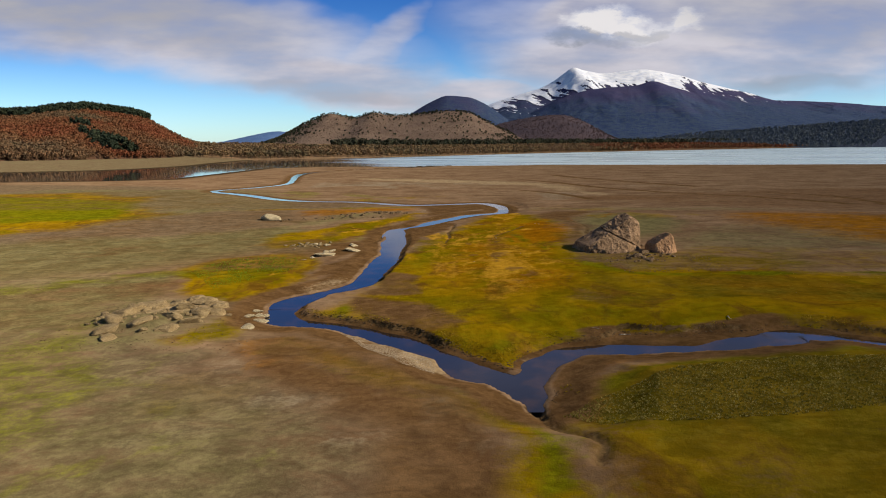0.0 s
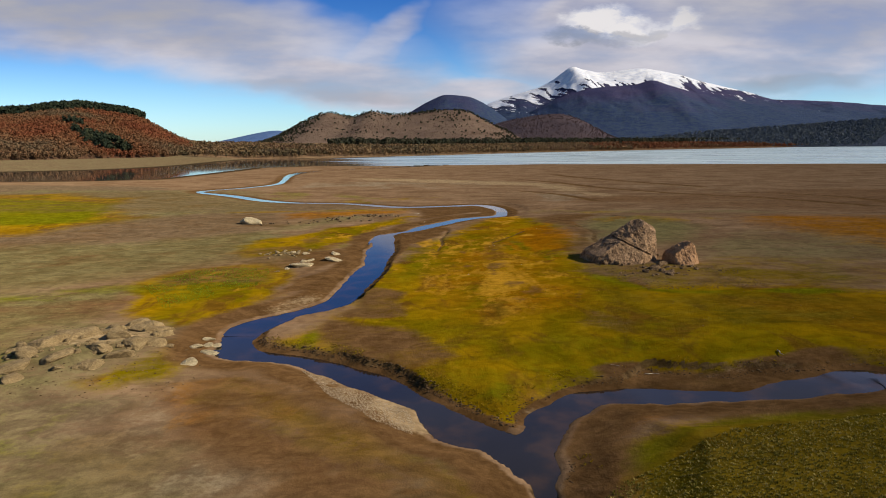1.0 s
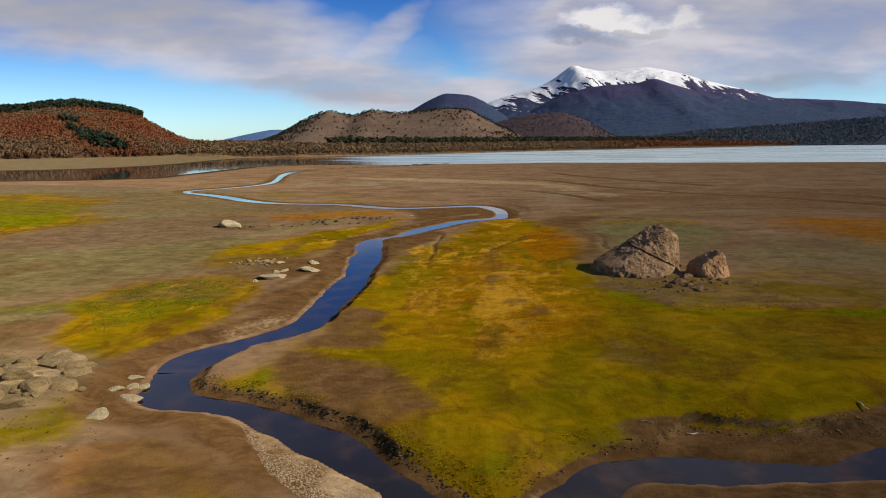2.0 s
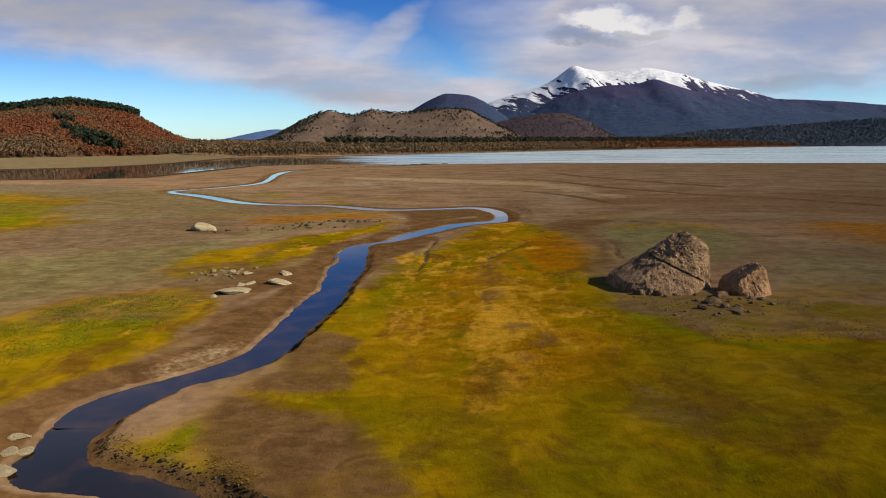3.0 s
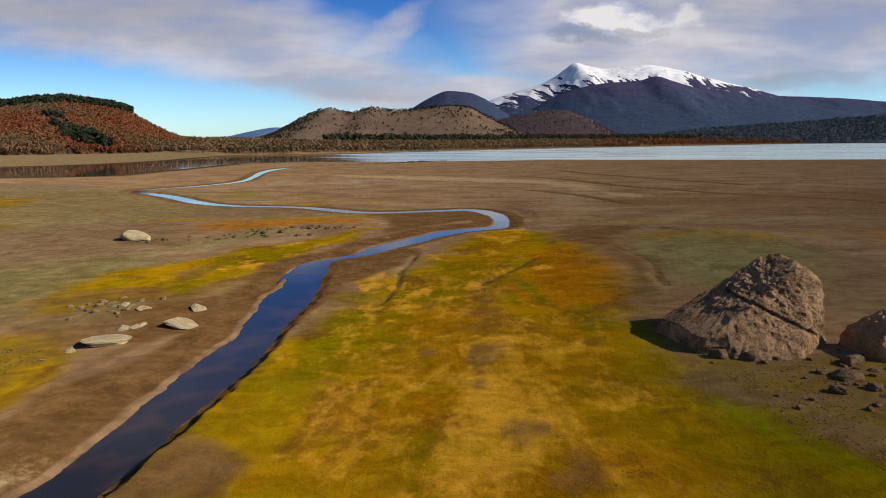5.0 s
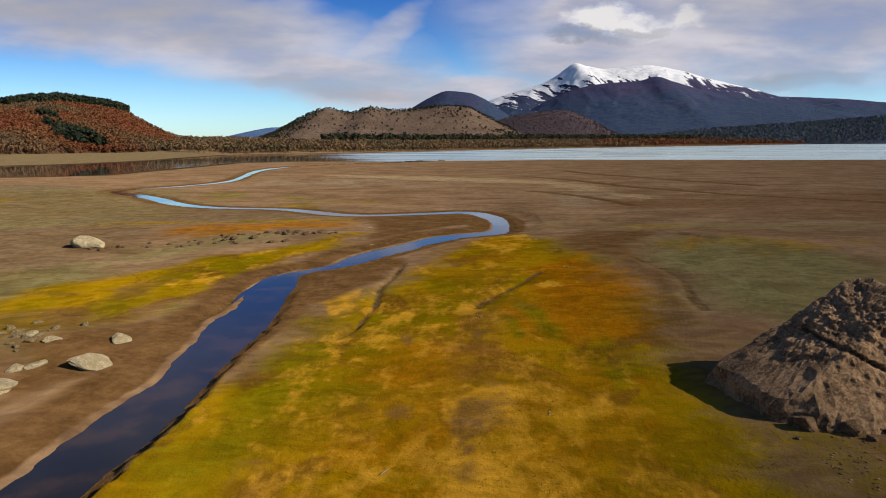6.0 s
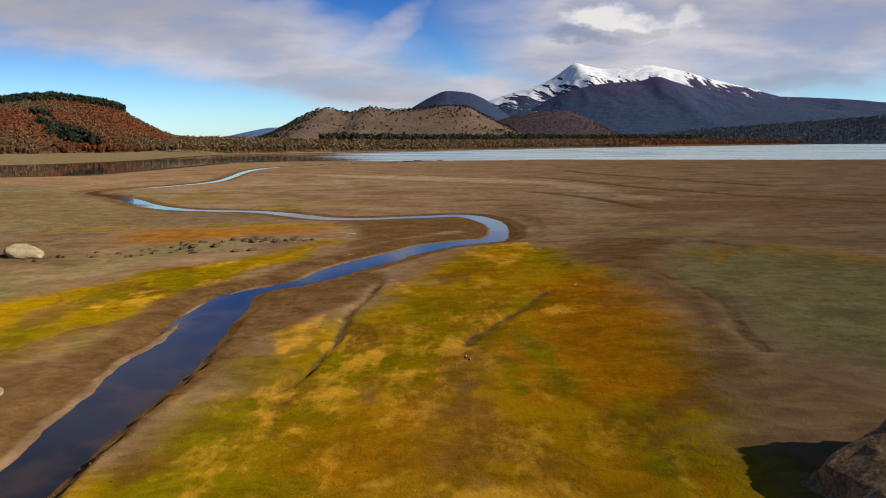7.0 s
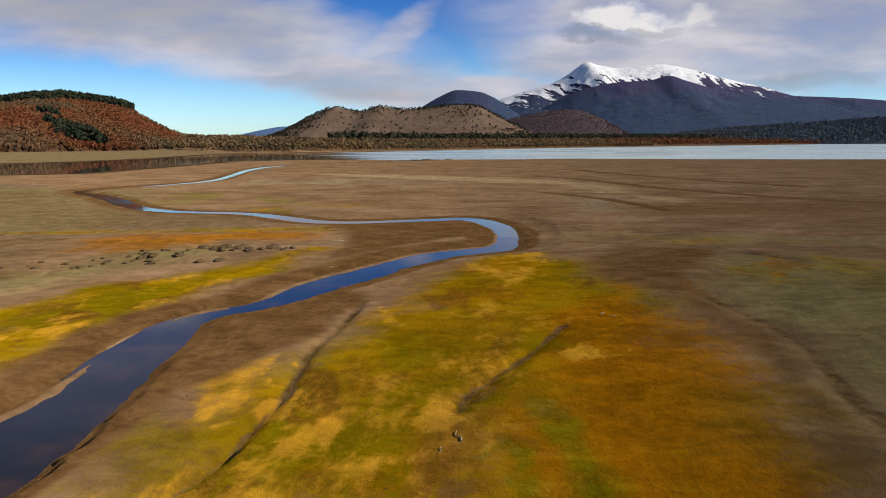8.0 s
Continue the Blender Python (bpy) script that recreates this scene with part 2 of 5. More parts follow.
def leaf_material(name, colours):
    """Foliage whose colour runs along the tint that each crown carries."""
    m, k, b = material(name, 0.9)
    r = k.n.new("ShaderNodeValToRGB")
    while len(r.color_ramp.elements) < len(colours):
        r.color_ramp.elements.new(0.5)
    for i, c in enumerate(colours):
        r.color_ramp.elements[i].position = i / (len(colours) - 1)
        r.color_ramp.elements[i].color = (*c, 1)
    k.put(r.inputs[0], k.attr("tint"))
    n = k.noise(k.position(), 0.9, 3, 0.6)
    k.put(b.inputs["Base Color"], k.mix(0.4, r.outputs[0], k.mix(k.ramp(n, 0.3, 0.7), (0.7, 0.7, 0.7), (1.3, 1.3, 1.3)), "MULTIPLY"))
    k.put(b.inputs["Normal"], k.bump(n, 0.4, 0.6))
    return m


# ---- plan ----
def fbm(x, y, scale, octaves=5, seed=0, rough=0.5):
    """Smooth value noise from -1 to 1 on arrays."""
    out, amp, tot = np.zeros_like(x, dtype=float), 1.0, 0.0
    for o in range(octaves):
        f = scale * 2 ** o
        px, py = x * f + 17.3 * o + seed * 7.1, y * f - 9.7 * o + seed * 3.3
        ix, iy = np.floor(px), np.floor(py)
        fx, fy = px - ix, py - iy
        fx, fy = fx * fx * (3 - 2 * fx), fy * fy * (3 - 2 * fy)

        def h(a, b):
            n = np.sin(a * 127.1 + b * 311.7 + seed * 74.7 + o * 19.19) * 43758.5453
            return 2 * (n - np.floor(n)) - 1

        out += amp * ((h(ix, iy) * (1 - fx) + h(ix + 1, iy) * fx) * (1 - fy) + (h(ix, iy + 1) * (1 - fx) + h(ix + 1, iy + 1) * fx) * fy)
        tot += amp
        amp *= rough
    return out / tot


def step(x, a, b):
    t = np.clip((x - a) / (b - a), 0, 1)
    return t * t * (3 - 2 * t)


def curve(points, parts=6):
    """A smooth line through points of any dimension."""
    p = np.array(points, float)
    p = np.vstack([2 * p[0] - p[1], p, 2 * p[-1] - p[-2]])
    out = []
    for i in range(1, len(p) - 2):
        for j in range(parts):
            t = j / parts
            out.append(0.5 * (2 * p[i] + (p[i + 1] - p[i - 1]) * t + (2 * p[i - 1] - 5 * p[i] + 4 * p[i + 1] - p[i + 2]) * t * t + (3 * p[i] - p[i - 1] - 3 * p[i + 1] + p[i + 2]) * t ** 3))
    out.append(p[-2])
    return np.array(out)


def to_line(x, y, line):
    """Distance from a line, the side (+1: to its left), and the line's third column at the nearest place."""
    best, side, wide = np.full(x.shape, 1e9), np.ones(x.shape), np.zeros(x.shape)
    for a, b in zip(line[:-1], line[1:]):
        d = b[:2] - a[:2]
        t = np.clip(((x - a[0]) * d[0] + (y - a[1]) * d[1]) / (d @ d + 1e-12), 0, 1)
        ox, oy = x - a[0] - t * d[0], y - a[1] - t * d[1]
        r = np.hypot(ox, oy)
        near = r < best
        best = np.where(near, r, best)
        side = np.where(near, np.sign(d[0] * oy - d[1] * ox), side)
        if len(a) > 2:
            wide = np.where(near, a[2] + t * (b[2] - a[2]), wide)
    return best, side, wide


def inside(x, y, poly):
    """Signed distance from a closed outline, positive inside."""
    p = np.array(poly, float)
    q = np.vstack([p, p[:1]])
    d, _, _ = to_line(x, y, q)
    odd = np.zeros(x.shape, bool)
    for a, b in zip(q[:-1], q[1:]):
        cross = (a[1] > y) != (b[1] > y)
        if a[1] != b[1]:
            odd ^= cross & (x < (b[0] - a[0]) * (y - a[1]) / (b[1] - a[1]) + a[0])
    return np.where(odd, d, -d)


# centre lines and half widths of the water, from the lake upstream
BROOK = curve([
    (-4, 424, 4), (-23, 392, 3), (-42, 368, 2.2), (-54, 352, 1.8), (-64, 334, 1.5), (-66, 310, 1.2), (-63, 282, 0.9), (-58, 255, 0.7), (-54, 227, 0.65), (-58, 209, 0.62), (-66, 194, 0.62), (-64, 185.5, 0.75),
    (-56.8, 177.9, 0.95), (-48.3, 167.5, 1.0), (-38.4, 153.4, 0.9), (-31.4, 147, 0.65), (-26.6, 145, 0.6), (-22.7, 144.1, 0.6), (-18.6, 141.9, 0.7), (-13.9, 137.2, 0.9),
    (-9.8, 133.4, 0.85), (-6.6, 132.2, 0.7), (-3.7, 132.5, 0.6), (-0.3, 133.6, 0.6), (3.3, 134.8, 0.7), (6.4, 135.7, 0.8), (8.6, 133.4, 0.9), (10.0, 128, 0.9), (10.4, 123.5, 0.8), (10.3, 120.1, 0.75)])
BROOK_B = curve([
    (10.3, 120.1, 0.75), (9.8, 115.4, 0.8), (8.5, 112.8, 1.1), (6.2, 111.4, 1.3), (4.1, 109.8, 1.25), (2.2, 107, 1.3), (0.6, 104.2, 1.2), (-0.9, 101.4, 1.35), (-2.2, 99.3, 1.35),
    (-3.0, 97.2, 1.15), (-3.7, 95.5, 0.8), (-4.4, 94.4, 0.55), (-5.3, 93.5, 0.6), (-6.4, 92.6, 0.6), (-7.0, 91, 0.85), (-7.1, 88.2, 1.3), (-6.9, 84.5, 1.15), (-6.6, 81.8, 1.2),
    (-6.7, 79, 1.45), (-6.6, 75.8, 1.2), (-6.6, 73.4, 1.1), (-6.4, 70.4, 0.95), (-6.6, 67, 1.2), (-6.8, 64.3, 1.25), (-7.1, 61.8, 1.15), (-7.3, 58.6, 1.1), (-7.5, 55.8, 1.0),
    (-8.0, 53.6, 1.1), (-9.1, 51.8, 1.05), (-10.6, 50.3, 0.85), (-11.7, 48.8, 1.1), (-12.4, 47, 1.2), (-12.5, 45.3, 1.05)])
BROOK_C = curve([
    (-12.5, 45.3, 1.05), (-12.2, 43.5, 0.9), (-11.8, 42.1, 1.1), (-10.8, 41.3, 0.9), (-9.0, 40.8, 0.72), (-7.5, 40.2, 0.72), (-6, 39, 0.9), (-4.6, 37.9, 0.92), (-3.6, 37, 1.1),
    (-2.4, 35.8, 0.92), (-1.4, 34.5, 0.75), (-0.3, 33.3, 0.68), (0.3, 32, 1.0), (1.2, 30.6, 1.2), (2.4, 29.8, 1.0), (3.3, 28.8, 1.15), (3.8, 27.4, 0.85), (3.9, 26.2, 0.42), (3.9, 25.2, 0.15)])
SIDE_BROOK = curve([
    (3.9, 28.6, 0.8), (4.6, 30.6, 0.85), (5.1, 32.0, 0.85), (6.1, 33.1, 0.85), (7, 34, 0.85), (8, 34.35, 0.85), (9.5, 34.3, 1.0), (11, 33.9, 0.9), (13.3, 33.5, 0.62), (14.6, 33.3, 0.48),
    (16.2, 33.6, 0.95), (17.6, 33.8, 1.0), (19, 33.9, 1.2), (20.4, 34.5, 1.2), (21.5, 34.1, 0.85), (22.8, 33.4, 0.35), (24.2, 32.3, 0.4), (27, 31, 0.5), (35, 29.5, 0.6), (48, 31, 0.6)])
LAKE = [(-260, 250), (-188, 258), (-131, 264), (-113, 272), (-110, 330), (-108, 400), (-80, 425), (-50, 424), (-23, 416), (-2, 425), (34, 428), (65, 434), (148, 416), (250, 402), (500, 385), (1500, 330),
        (3200, 2500), (1500, 2250), (1153, 1924), (760, 1570), (381, 1233), (156, 1013), (70, 900), (2, 812), (-54, 738), (-99, 684), (-145, 657), (-178, 628), (-177, 545), (-170, 464), (-174, 418), (-183, 388), (-200, 367), (-260, 340)]
LAKE_LEVEL = -1.5


def water_level(x, y, side_arm):
    """Level of the brook down the valley, or of the arm that joins it."""
    if side_arm:
        return np.interp(x, [4, 8, 13, 19, 27, 48], [-0.624, -0.57, -0.25, 0.22, 0.48, 0.55])
    return np.interp(y, [0, 55, 75, 95, 120, 138, 160, 200, 260, 330], [-0.62, -0.62, -0.52, -0.36, -0.34, -0.52, -1.0, -1.22, -1.40, -1.49])


def bump_at(x, y, cx, cy, rx, ry, h):
    return h * np.exp(-((x - cx) / rx) ** 2 - ((y - cy) / ry) ** 2)


def land(x, y):
    """Height of the open land, before the brooks cut it, and the signed distance from the lake."""
    side = np.where(x > 0, 1.0 * np.tanh(x / 17), -0.95 * np.tanh(-x / 42))
    near = 1 - 0.75 * step(y, 88, 122)
    z = side * near * (1 - 0.9 * step(y, 150, 260)) + np.interp(y, [100, 130, 165, 250, 400], [0, -0.2, -0.62, -0.95, -1.1])
    z = z + bump_at(x, y, -20, 41, 5.5, 5, 0.75) * (1 + 0.5 * fbm(x, y, 0.7, 4, 6)) + bump_at(x, y, -12, 109, 6.5, 2.2, 0.55) + bump_at(x, y, -8, 16, 11, 9, 0.5) + bump_at(x, y, -15, 75, 4, 3, 0.3)
    z = z + bump_at(x, y, 18.5, 65, 5, 3.5, 0.12)
    z = z + 0.10 * fbm(x, y, 0.07, 4, 3) + 0.035 * fbm(x, y, 0.5, 3, 5)
    d = inside(x, y, LAKE)
    out = -d
    far = (y > 450) | ((x < -150) & (y > 320))
    shore = LAKE_LEVEL + np.where(far, np.where(out > 0, np.minimum(out * 0.03, 2.5) + np.clip(out - 90, 0, 900) * 0.012 + np.clip(out - 25, 0, 220) * 0.034 * step(y, 620, 720), 0), np.clip(out, 0, 80) * 0.012)
    z = np.where(out > 0, np.where(far, shore, np.minimum(z, shore) * step(out, 90, 20) + z * (1 - step(out, 90, 20))), LAKE_LEVEL - np.minimum(d * 0.03, 1.5))
    return z, d


def brooks(x, y):
    """Nearest brook: distance past the water's edge, side of the line, water level, whether it is the side arm."""
    gap, side, level, arm = np.full(x.shape, 1e6), np.ones(x.shape), np.zeros(x.shape), np.zeros(x.shape)
    for line in (BROOK, BROOK_B, BROOK_C, SIDE_BROOK):
        is_arm = line is SIDE_BROOK
        # only the land within reach of each stretch is looked at
        for i in range(0, len(line) - 1, 12):
            piece = line[i:i + 13]
            (x0, y0), (x1, y1) = piece[:, :2].min(0) - 17, piece[:, :2].max(0) + 17
            m = (x > x0) & (x < x1) & (y > y0) & (y < y1)
            if not m.any():
                continue
            px, py = x[m], y[m]
            d, s, w = to_line(px, py, piece)
            d = d - w * (1 + 0.16 * fbm(px, py, 0.33, 3, 11)) - 0.10 * fbm(px, py, 1.3, 3, 12) - 0.10 * fbm(px, py, 3.1, 2, 13) * step(d, w, w + 0.5)
            near = d < gap[m]
            gap[m], side[m], arm[m] = np.where(near, d, gap[m]), np.where(near, s, side[m]), np.where(near, is_arm, arm[m])
            level[m] = np.where(near, water_level(px, py, is_arm), level[m])
    return gap, side, level, arm


GULLIES = [
    (curve([(1.0, 94), (0.7, 89.5), (0.1, 86), (0.2, 82), (0.1, 79.8), (-0.2, 77.6), (-0.5, 76), (-1.0, 74.8)]), 0.28, 0.24),
    (curve([(17.5, 93), (17.9, 89.3), (18.2, 86.8), (18.3, 84.2), (17.6, 80.8), (17.2, 78.9), (17.0, 77)]), 0.08, 0.5),
    (curve([(10.3, 87.8), (8.0, 83.4), (6.9, 81.6), (6.2, 80.6), (5.8, 79.2)]), 0.22, 0.32),
    (curve([(14.6, 115), (19.2, 112), (22.7, 111.8), (25.2, 107.7), (27.6, 103)]), 0.25, 0.5),
    (curve([(71, 167.6), (81, 156.4), (85.6, 145.6), (84, 130.8), (82, 122)]), 0.40, 1.5),
    (curve([(26, 238), (35, 220), (42, 192), (52, 170), (64, 151), (71.5, 137), (76, 124)]), 0.30, 1.8),
    (curve([(44, 280), (51, 249), (59, 225), (65, 206), (71, 190)]), 0.35, 2.2),
    (curve([(20.4, 175.8), (27, 162), (29.7, 150), (31, 142)]), 0.25, 1.4),
    (curve([(-3.6, 96.8), (-5.3, 94.6), (-6.9, 94.1), (-8.1, 91.9), (-8.3, 88.5), (-8.6, 85.7), (-8.7, 83.5), (-8.9, 81.3), (-9.2, 79)]), 0.20, 0.22),
    (curve([(3.9, 25.5), (4.1, 22.8), (5.0, 21.2), (5.7, 19.8), (5.2, 18.2)]), 0.30, 0.28),
]


def ground_z(x, y):
    z, d = land(x, y)
    gap, side, wl, arm = brooks(x, y)
    cut = 0.45 + 0.25 * fbm(x, y, 0.6, 2, 21)
    low = 2.6 + 0.9 * fbm(x, y, 0.25, 2, 22)
    shelf = arm * step(x, 9, 11) * np.interp(x, [9, 11, 14, 16.5, 18, 20, 22, 26], [1.4, 2.0, 1.6, 0.9, 0.0, 0.1, 0.5, 0.8]) * (1 + 0.4 * fbm(x, y, 0.4, 3, 23))
    # below the meeting of the two arms the bank is low on both sides
    side = np.where((x > 3) & (y < 31.2) & (x < 8), -1.0, side)
    tip = step(np.hypot(x - 4.0, y - 32.0), 6.0, 2.0) * (side > 0)
    crumbs = 0.05 * fbm(x, y, 1.6, 3, 24) * step(gap, 0.0, 0.2) * step(gap, 1.6, 0.5) * step(y, 120, 60)
    lip = np.interp(y, [0, 40, 50, 75, 95, 112, 130, 400], [0.40, 0.42, 0.46, 0.44, 0.34, 0.18, 0.05, 0.04]) - 0.06 * arm
    z = np.where(gap < 40, np.minimum(z, wl + lip + np.maximum(gap, 0) * np.interp(y, [100, 130], [0.06, 0.025]) + 3 * step(gap, 2.5, 14)), z)
    f = np.where(side > 0, 0.20 * step(gap, 0.0, 0.3) + 0.45 * step(gap, shelf + 0.05, shelf + cut + 0.4 + tip) + 0.35 * step(gap, shelf + cut + 0.15, shelf + cut + 0.45 + 1.4 * tip), 0.30 * step(gap, 0, 0.25) + 0.70 * step(gap, 0.1, low))
    bed = wl - 0.03 - 0.25 * step(-gap, 0, 0.6)
    z = np.where(gap < 8, bed + np.maximum(z - bed, 0.06) * f, z) + crumbs
    for line, deep, wide in GULLIES:
        g, _, _ = to_line(x, y, line)
        z = z - deep * np.exp(-(g / wide) ** 2) * (0.7 + 0.3 * fbm(x, y, 0.8, 2, 31))
    return z, d, gap, side


# what grows where: outlines in plan, by kind of cover, with their weight
COVERS, SPOTS = {}, {}


def area(kind, weight, *outline):
    COVERS.setdefault(kind, []).append((outline, weight))


def patch(kind, weight, x, y, rx, ry, lean):
    """An uneven oval of one kind of cover, leaning clockwise from +y."""
    SPOTS.setdefault(kind, []).append((weight, x, y, rx, ry, radians(lean)))


area("moss", 1, (-5.6, 60), (-5.4, 70), (-4.4, 78), (-1.2, 85), (1.5, 92), (4.2, 100.5), (9.5, 109), (12.7, 103), (13.4, 95), (16, 91), (15.5, 80), (14, 70), (13.5, 60), (19, 53), (40, 48), (40, 33), (24, 34), (21, 36), (18.4, 33.6), (14, 35.8), (11, 37.2), (8.5, 35.4), (4.5, 31.8), (2.8, 30), (0, 34), (-6, 39.6), (-10, 42.3), (-8, 46), (-6.2, 50))
area("moss", 0.85, (-118, 175), (-100, 185), (-74, 162), (-66, 131), (-47, 118), (-52, 101), (-64, 92), (-140, 90))
area("green", 0.45, (-26, 62), (-22, 69), (-16, 68), (-15, 60), (-20, 52))
area("moss", 0.95, (-27, 62), (-25, 68), (-20, 71), (-16, 69.5), (-13, 64), (-13, 56), (-14, 48), (-17, 46), (-22, 50))
area("moss", 0.88, (-25, 84), (-18, 95), (-16, 100), (-11, 103), (-8.5, 107), (-6, 114), (-4, 113), (-5.2, 103), (-7.6, 97.5), (-8.8, 92), (-10.5, 86), (-13, 79), (-20, 75))
area("moss", 0.8, (-10, 36), (-6.6, 34), (-3, 29.3), (0, 27), (3, 25.4), (4.2, 22), (4.4, 14), (2.4, 14), (1.8, 20.6), (-0.4, 24.5), (-3.6, 27), (-7.6, 31.3))
area("moss", 0.8, (4.6, 25), (6.4, 28.5), (11, 30.8), (18, 33), (30, 33.5), (40, 20), (10, 8), (4.6, 12))
area("green", 0.55, (-27, 38), (-23, 42), (-22, 36), (-17, 28), (-17, 18), (-30, 10), (-34, 30))
area("sage", 0.5, (-20, 34), (-10, 28), (-4, 18), (-14, 8), (-22, 16))
area("moss", 0.6, (-16, 50), (-13.5, 46), (-13.5, 37), (-16, 34), (-18, 36), (-15.5, 42))
area("moss", 0.4, (20, 62), (28, 66), (50, 60), (50, 52), (30, 51), (18, 53))
area("moss", 0.5, (12, 68), (16, 63), (22, 62), (30, 58), (30, 51.5), (15, 53), (12, 60))
area("moss", 0.35, (30, 108), (24, 98), (26, 90), (34, 95))
area("moss", 0.5, (-45, 122), (-20, 127), (-6, 127), (-5, 123), (-25, 122))
area("ochre", 0.9, (9.6, 89), (13, 94), (15.8, 91), (15.6, 84), (14.3, 77), (13, 72), (7, 72), (7, 77.5), (8.8, 83))
area("ochre", 0.5, (9, 108), (12.5, 103), (12, 90), (14, 80), (13, 66), (10, 50), (9, 42), (2, 43), (-1, 54), (0, 66), (0, 78), (3, 94))
area("ochre", 0.75, (43.6, 105), (54, 102.5), (90, 88), (90, 72), (46.6, 69), (44, 78), (42, 90))
area("ochre", 0.85, (-27, 118), (-23, 122), (-16, 123), (-7.7, 124), (-5, 119), (-6, 116), (-13.6, 116), (-19, 113.5), (-24, 113))
area("ochre", 0.62, (18, 50), (40, 46), (40, 38), (24, 38), (19, 42))
area("ochre", 0.6, (-13, 36), (-10, 36.5), (-8, 33), (-12, 32))
area("ochre", 0.5, (4.5, 30), (6, 33), (9, 32.5), (7, 29))
area("green", 1, (12.7, 58), (14.2, 55.3), (15.7, 52.9), (18, 51.9), (25, 51.2), (45, 50.5), (45, 49.6), (22, 50), (16.5, 50.6), (15.2, 51.6), (13.8, 54), (12.2, 57))
area("green", 0.5, (-10.5, 37.5), (-9, 36.5), (-10, 33), (-11.5, 33))
area("green", 0.8, (2.9, 16), (4.3, 16), (4.2, 21), (3.2, 22))
area("green", 0.8, (5, 25.5), (7, 27.5), (11.5, 29.6), (18, 30.8), (26, 30.5), (26, 29.6), (17, 29.6), (11, 28.4), (7, 26))
area("green", 0.5, (-44, 174), (-45, 187), (-36, 182), (-30, 168), (-36, 165))
area("green", 0.5, (-27, 167), (-26, 177), (-17, 162), (-12, 153), (-19, 155))
area("green", 0.6, (7.4, 80), (8.6, 81), (9.4, 76), (9.6, 72), (8.2, 72), (8.2, 76))
area("green", 0.5, (0.6, 82), (0, 76), (-1.6, 73), (-0.6, 73), (0.8, 76), (1.2, 82))
area("green", 0.35, (12, 66), (13, 60), (11, 57), (9.5, 62))
area("green", 0.8, (1.6, 33.6), (3, 35.6), (4, 34.6), (3.2, 32.4))
area("green", 0.7, (-8.5, 43.5), (-7.6, 45.2), (-6.4, 43.6), (-6.6, 40.4), (-8.6, 41.6))
area("green", 0.7, (-6.4, 30.6), (-3.4, 27.6), (-0.6, 25.4), (-1.8, 24.8), (-5, 27.6), (-7.4, 30.4))
area("green", 0.4, (-10, 42.5), (-4, 44), (3, 48), (12, 48), (40, 44), (40, 33), (18, 34), (10, 36), (4, 30), (0, 34))
area("green", 0.42, (-4.5, 62), (-2, 78), (0, 76), (-1, 62), (-3, 54))
area("green", 0.85, (-118, 172), (-70, 150), (-55, 110), (-90, 95))
area("green", 0.5, (-20, 66), (-14.5, 68.6), (-14, 67.6), (-19, 64.5))
area("sage", 0.6, (-60, 62), (-26, 66), (-23, 56), (-16, 46), (-14, 38), (-30, 20), (-60, 30))
area("sage", 0.55, (-120, 200), (-50, 190), (-30, 130), (-60, 100), (-140, 100))
area("sage", 0.85, (-80, 78), (-41, 87), (-27, 99), (-19, 113), (-8, 112.5), (-9.5, 107), (-17, 101), (-20, 96), (-17, 84), (-20, 72), (-26, 66), (-32, 58), (-60, 45))
area("sage", 0.8, (18, 92), (25, 105), (28.5, 101), (34, 90), (28, 76), (20, 72), (17, 77), (17.6, 86))
area("sage", 0.5, (24, 72), (60, 100), (90, 70), (50, 58), (28, 62))
area("sage", 0.5, (14, 122), (30, 118), (60, 112), (60, 106), (30, 111), (16, 116))
area("sage", 0.35, (-200, 340), (-185, 380), (-172, 430), (-170, 500), (-178, 640), (-345, 720), (-350, 500), (-330, 250))
area("sage", 0.6, (-19, 79), (-12, 78), (-13, 73), (-19, 72))
area("redsoil", 0.9, (-13.6, 35.5), (-7, 30), (-2.6, 25.8), (0.7, 23), (2.4, 18.5), (2.4, 14), (1.2, 14), (-0.9, 20.9), (-4.4, 23.2), (-10.2, 29.2))
area("redsoil", 0.8, (-60, 48), (-33, 56), (-26, 62.6), (-23, 54), (-22.6, 49), (-26, 47), (-28, 42), (-40, 30))
area("redsoil", 0.45, (30, 140), (90, 180), (200, 160), (200, 110), (60, 108))
area("grey", 0.9, (-200, 340), (-185, 380), (-172, 430), (-170, 500), (-178, 640), (-345, 745), (-350, 500), (-330, 250))
area("grey", 0.8, (-23, 40), (-14, 36), (-10.4, 29), (-4.6, 23), (-1, 20.6), (1, 12), (-20, 4), (-26, 25))
area("grey", 0.85, (-150, 60), (-34, 66), (-20, 82), (-24, 104), (-40, 150), (-90, 215), (-200, 250))
area("grey", 0.8, (-25, 46), (-16, 48), (-14, 41), (-18, 36), (-24, 36))
area("grey", 0.3, (16, 60), (24, 60), (24, 55), (17, 56))
area("grey", 0.6, (-2, 24), (0.5, 22.6), (1.6, 18), (-0.5, 20.6))
area("straw", 0.54, (-5, 60), (-2.5, 79), (1.5, 92), (4.2, 100.5), (9.5, 109), (12.7, 103), (13, 90), (12, 66), (11, 52), (8, 42), (3, 44), (-3, 54))
area("straw", 0.85, (3.5, 68), (6.5, 68), (8, 56), (6.5, 50), (4, 50), (2.4, 56))
area("straw", 0.75, (-3.6, 82), (-1, 86), (-0.4, 82), (-1.2, 78), (-3.4, 80))
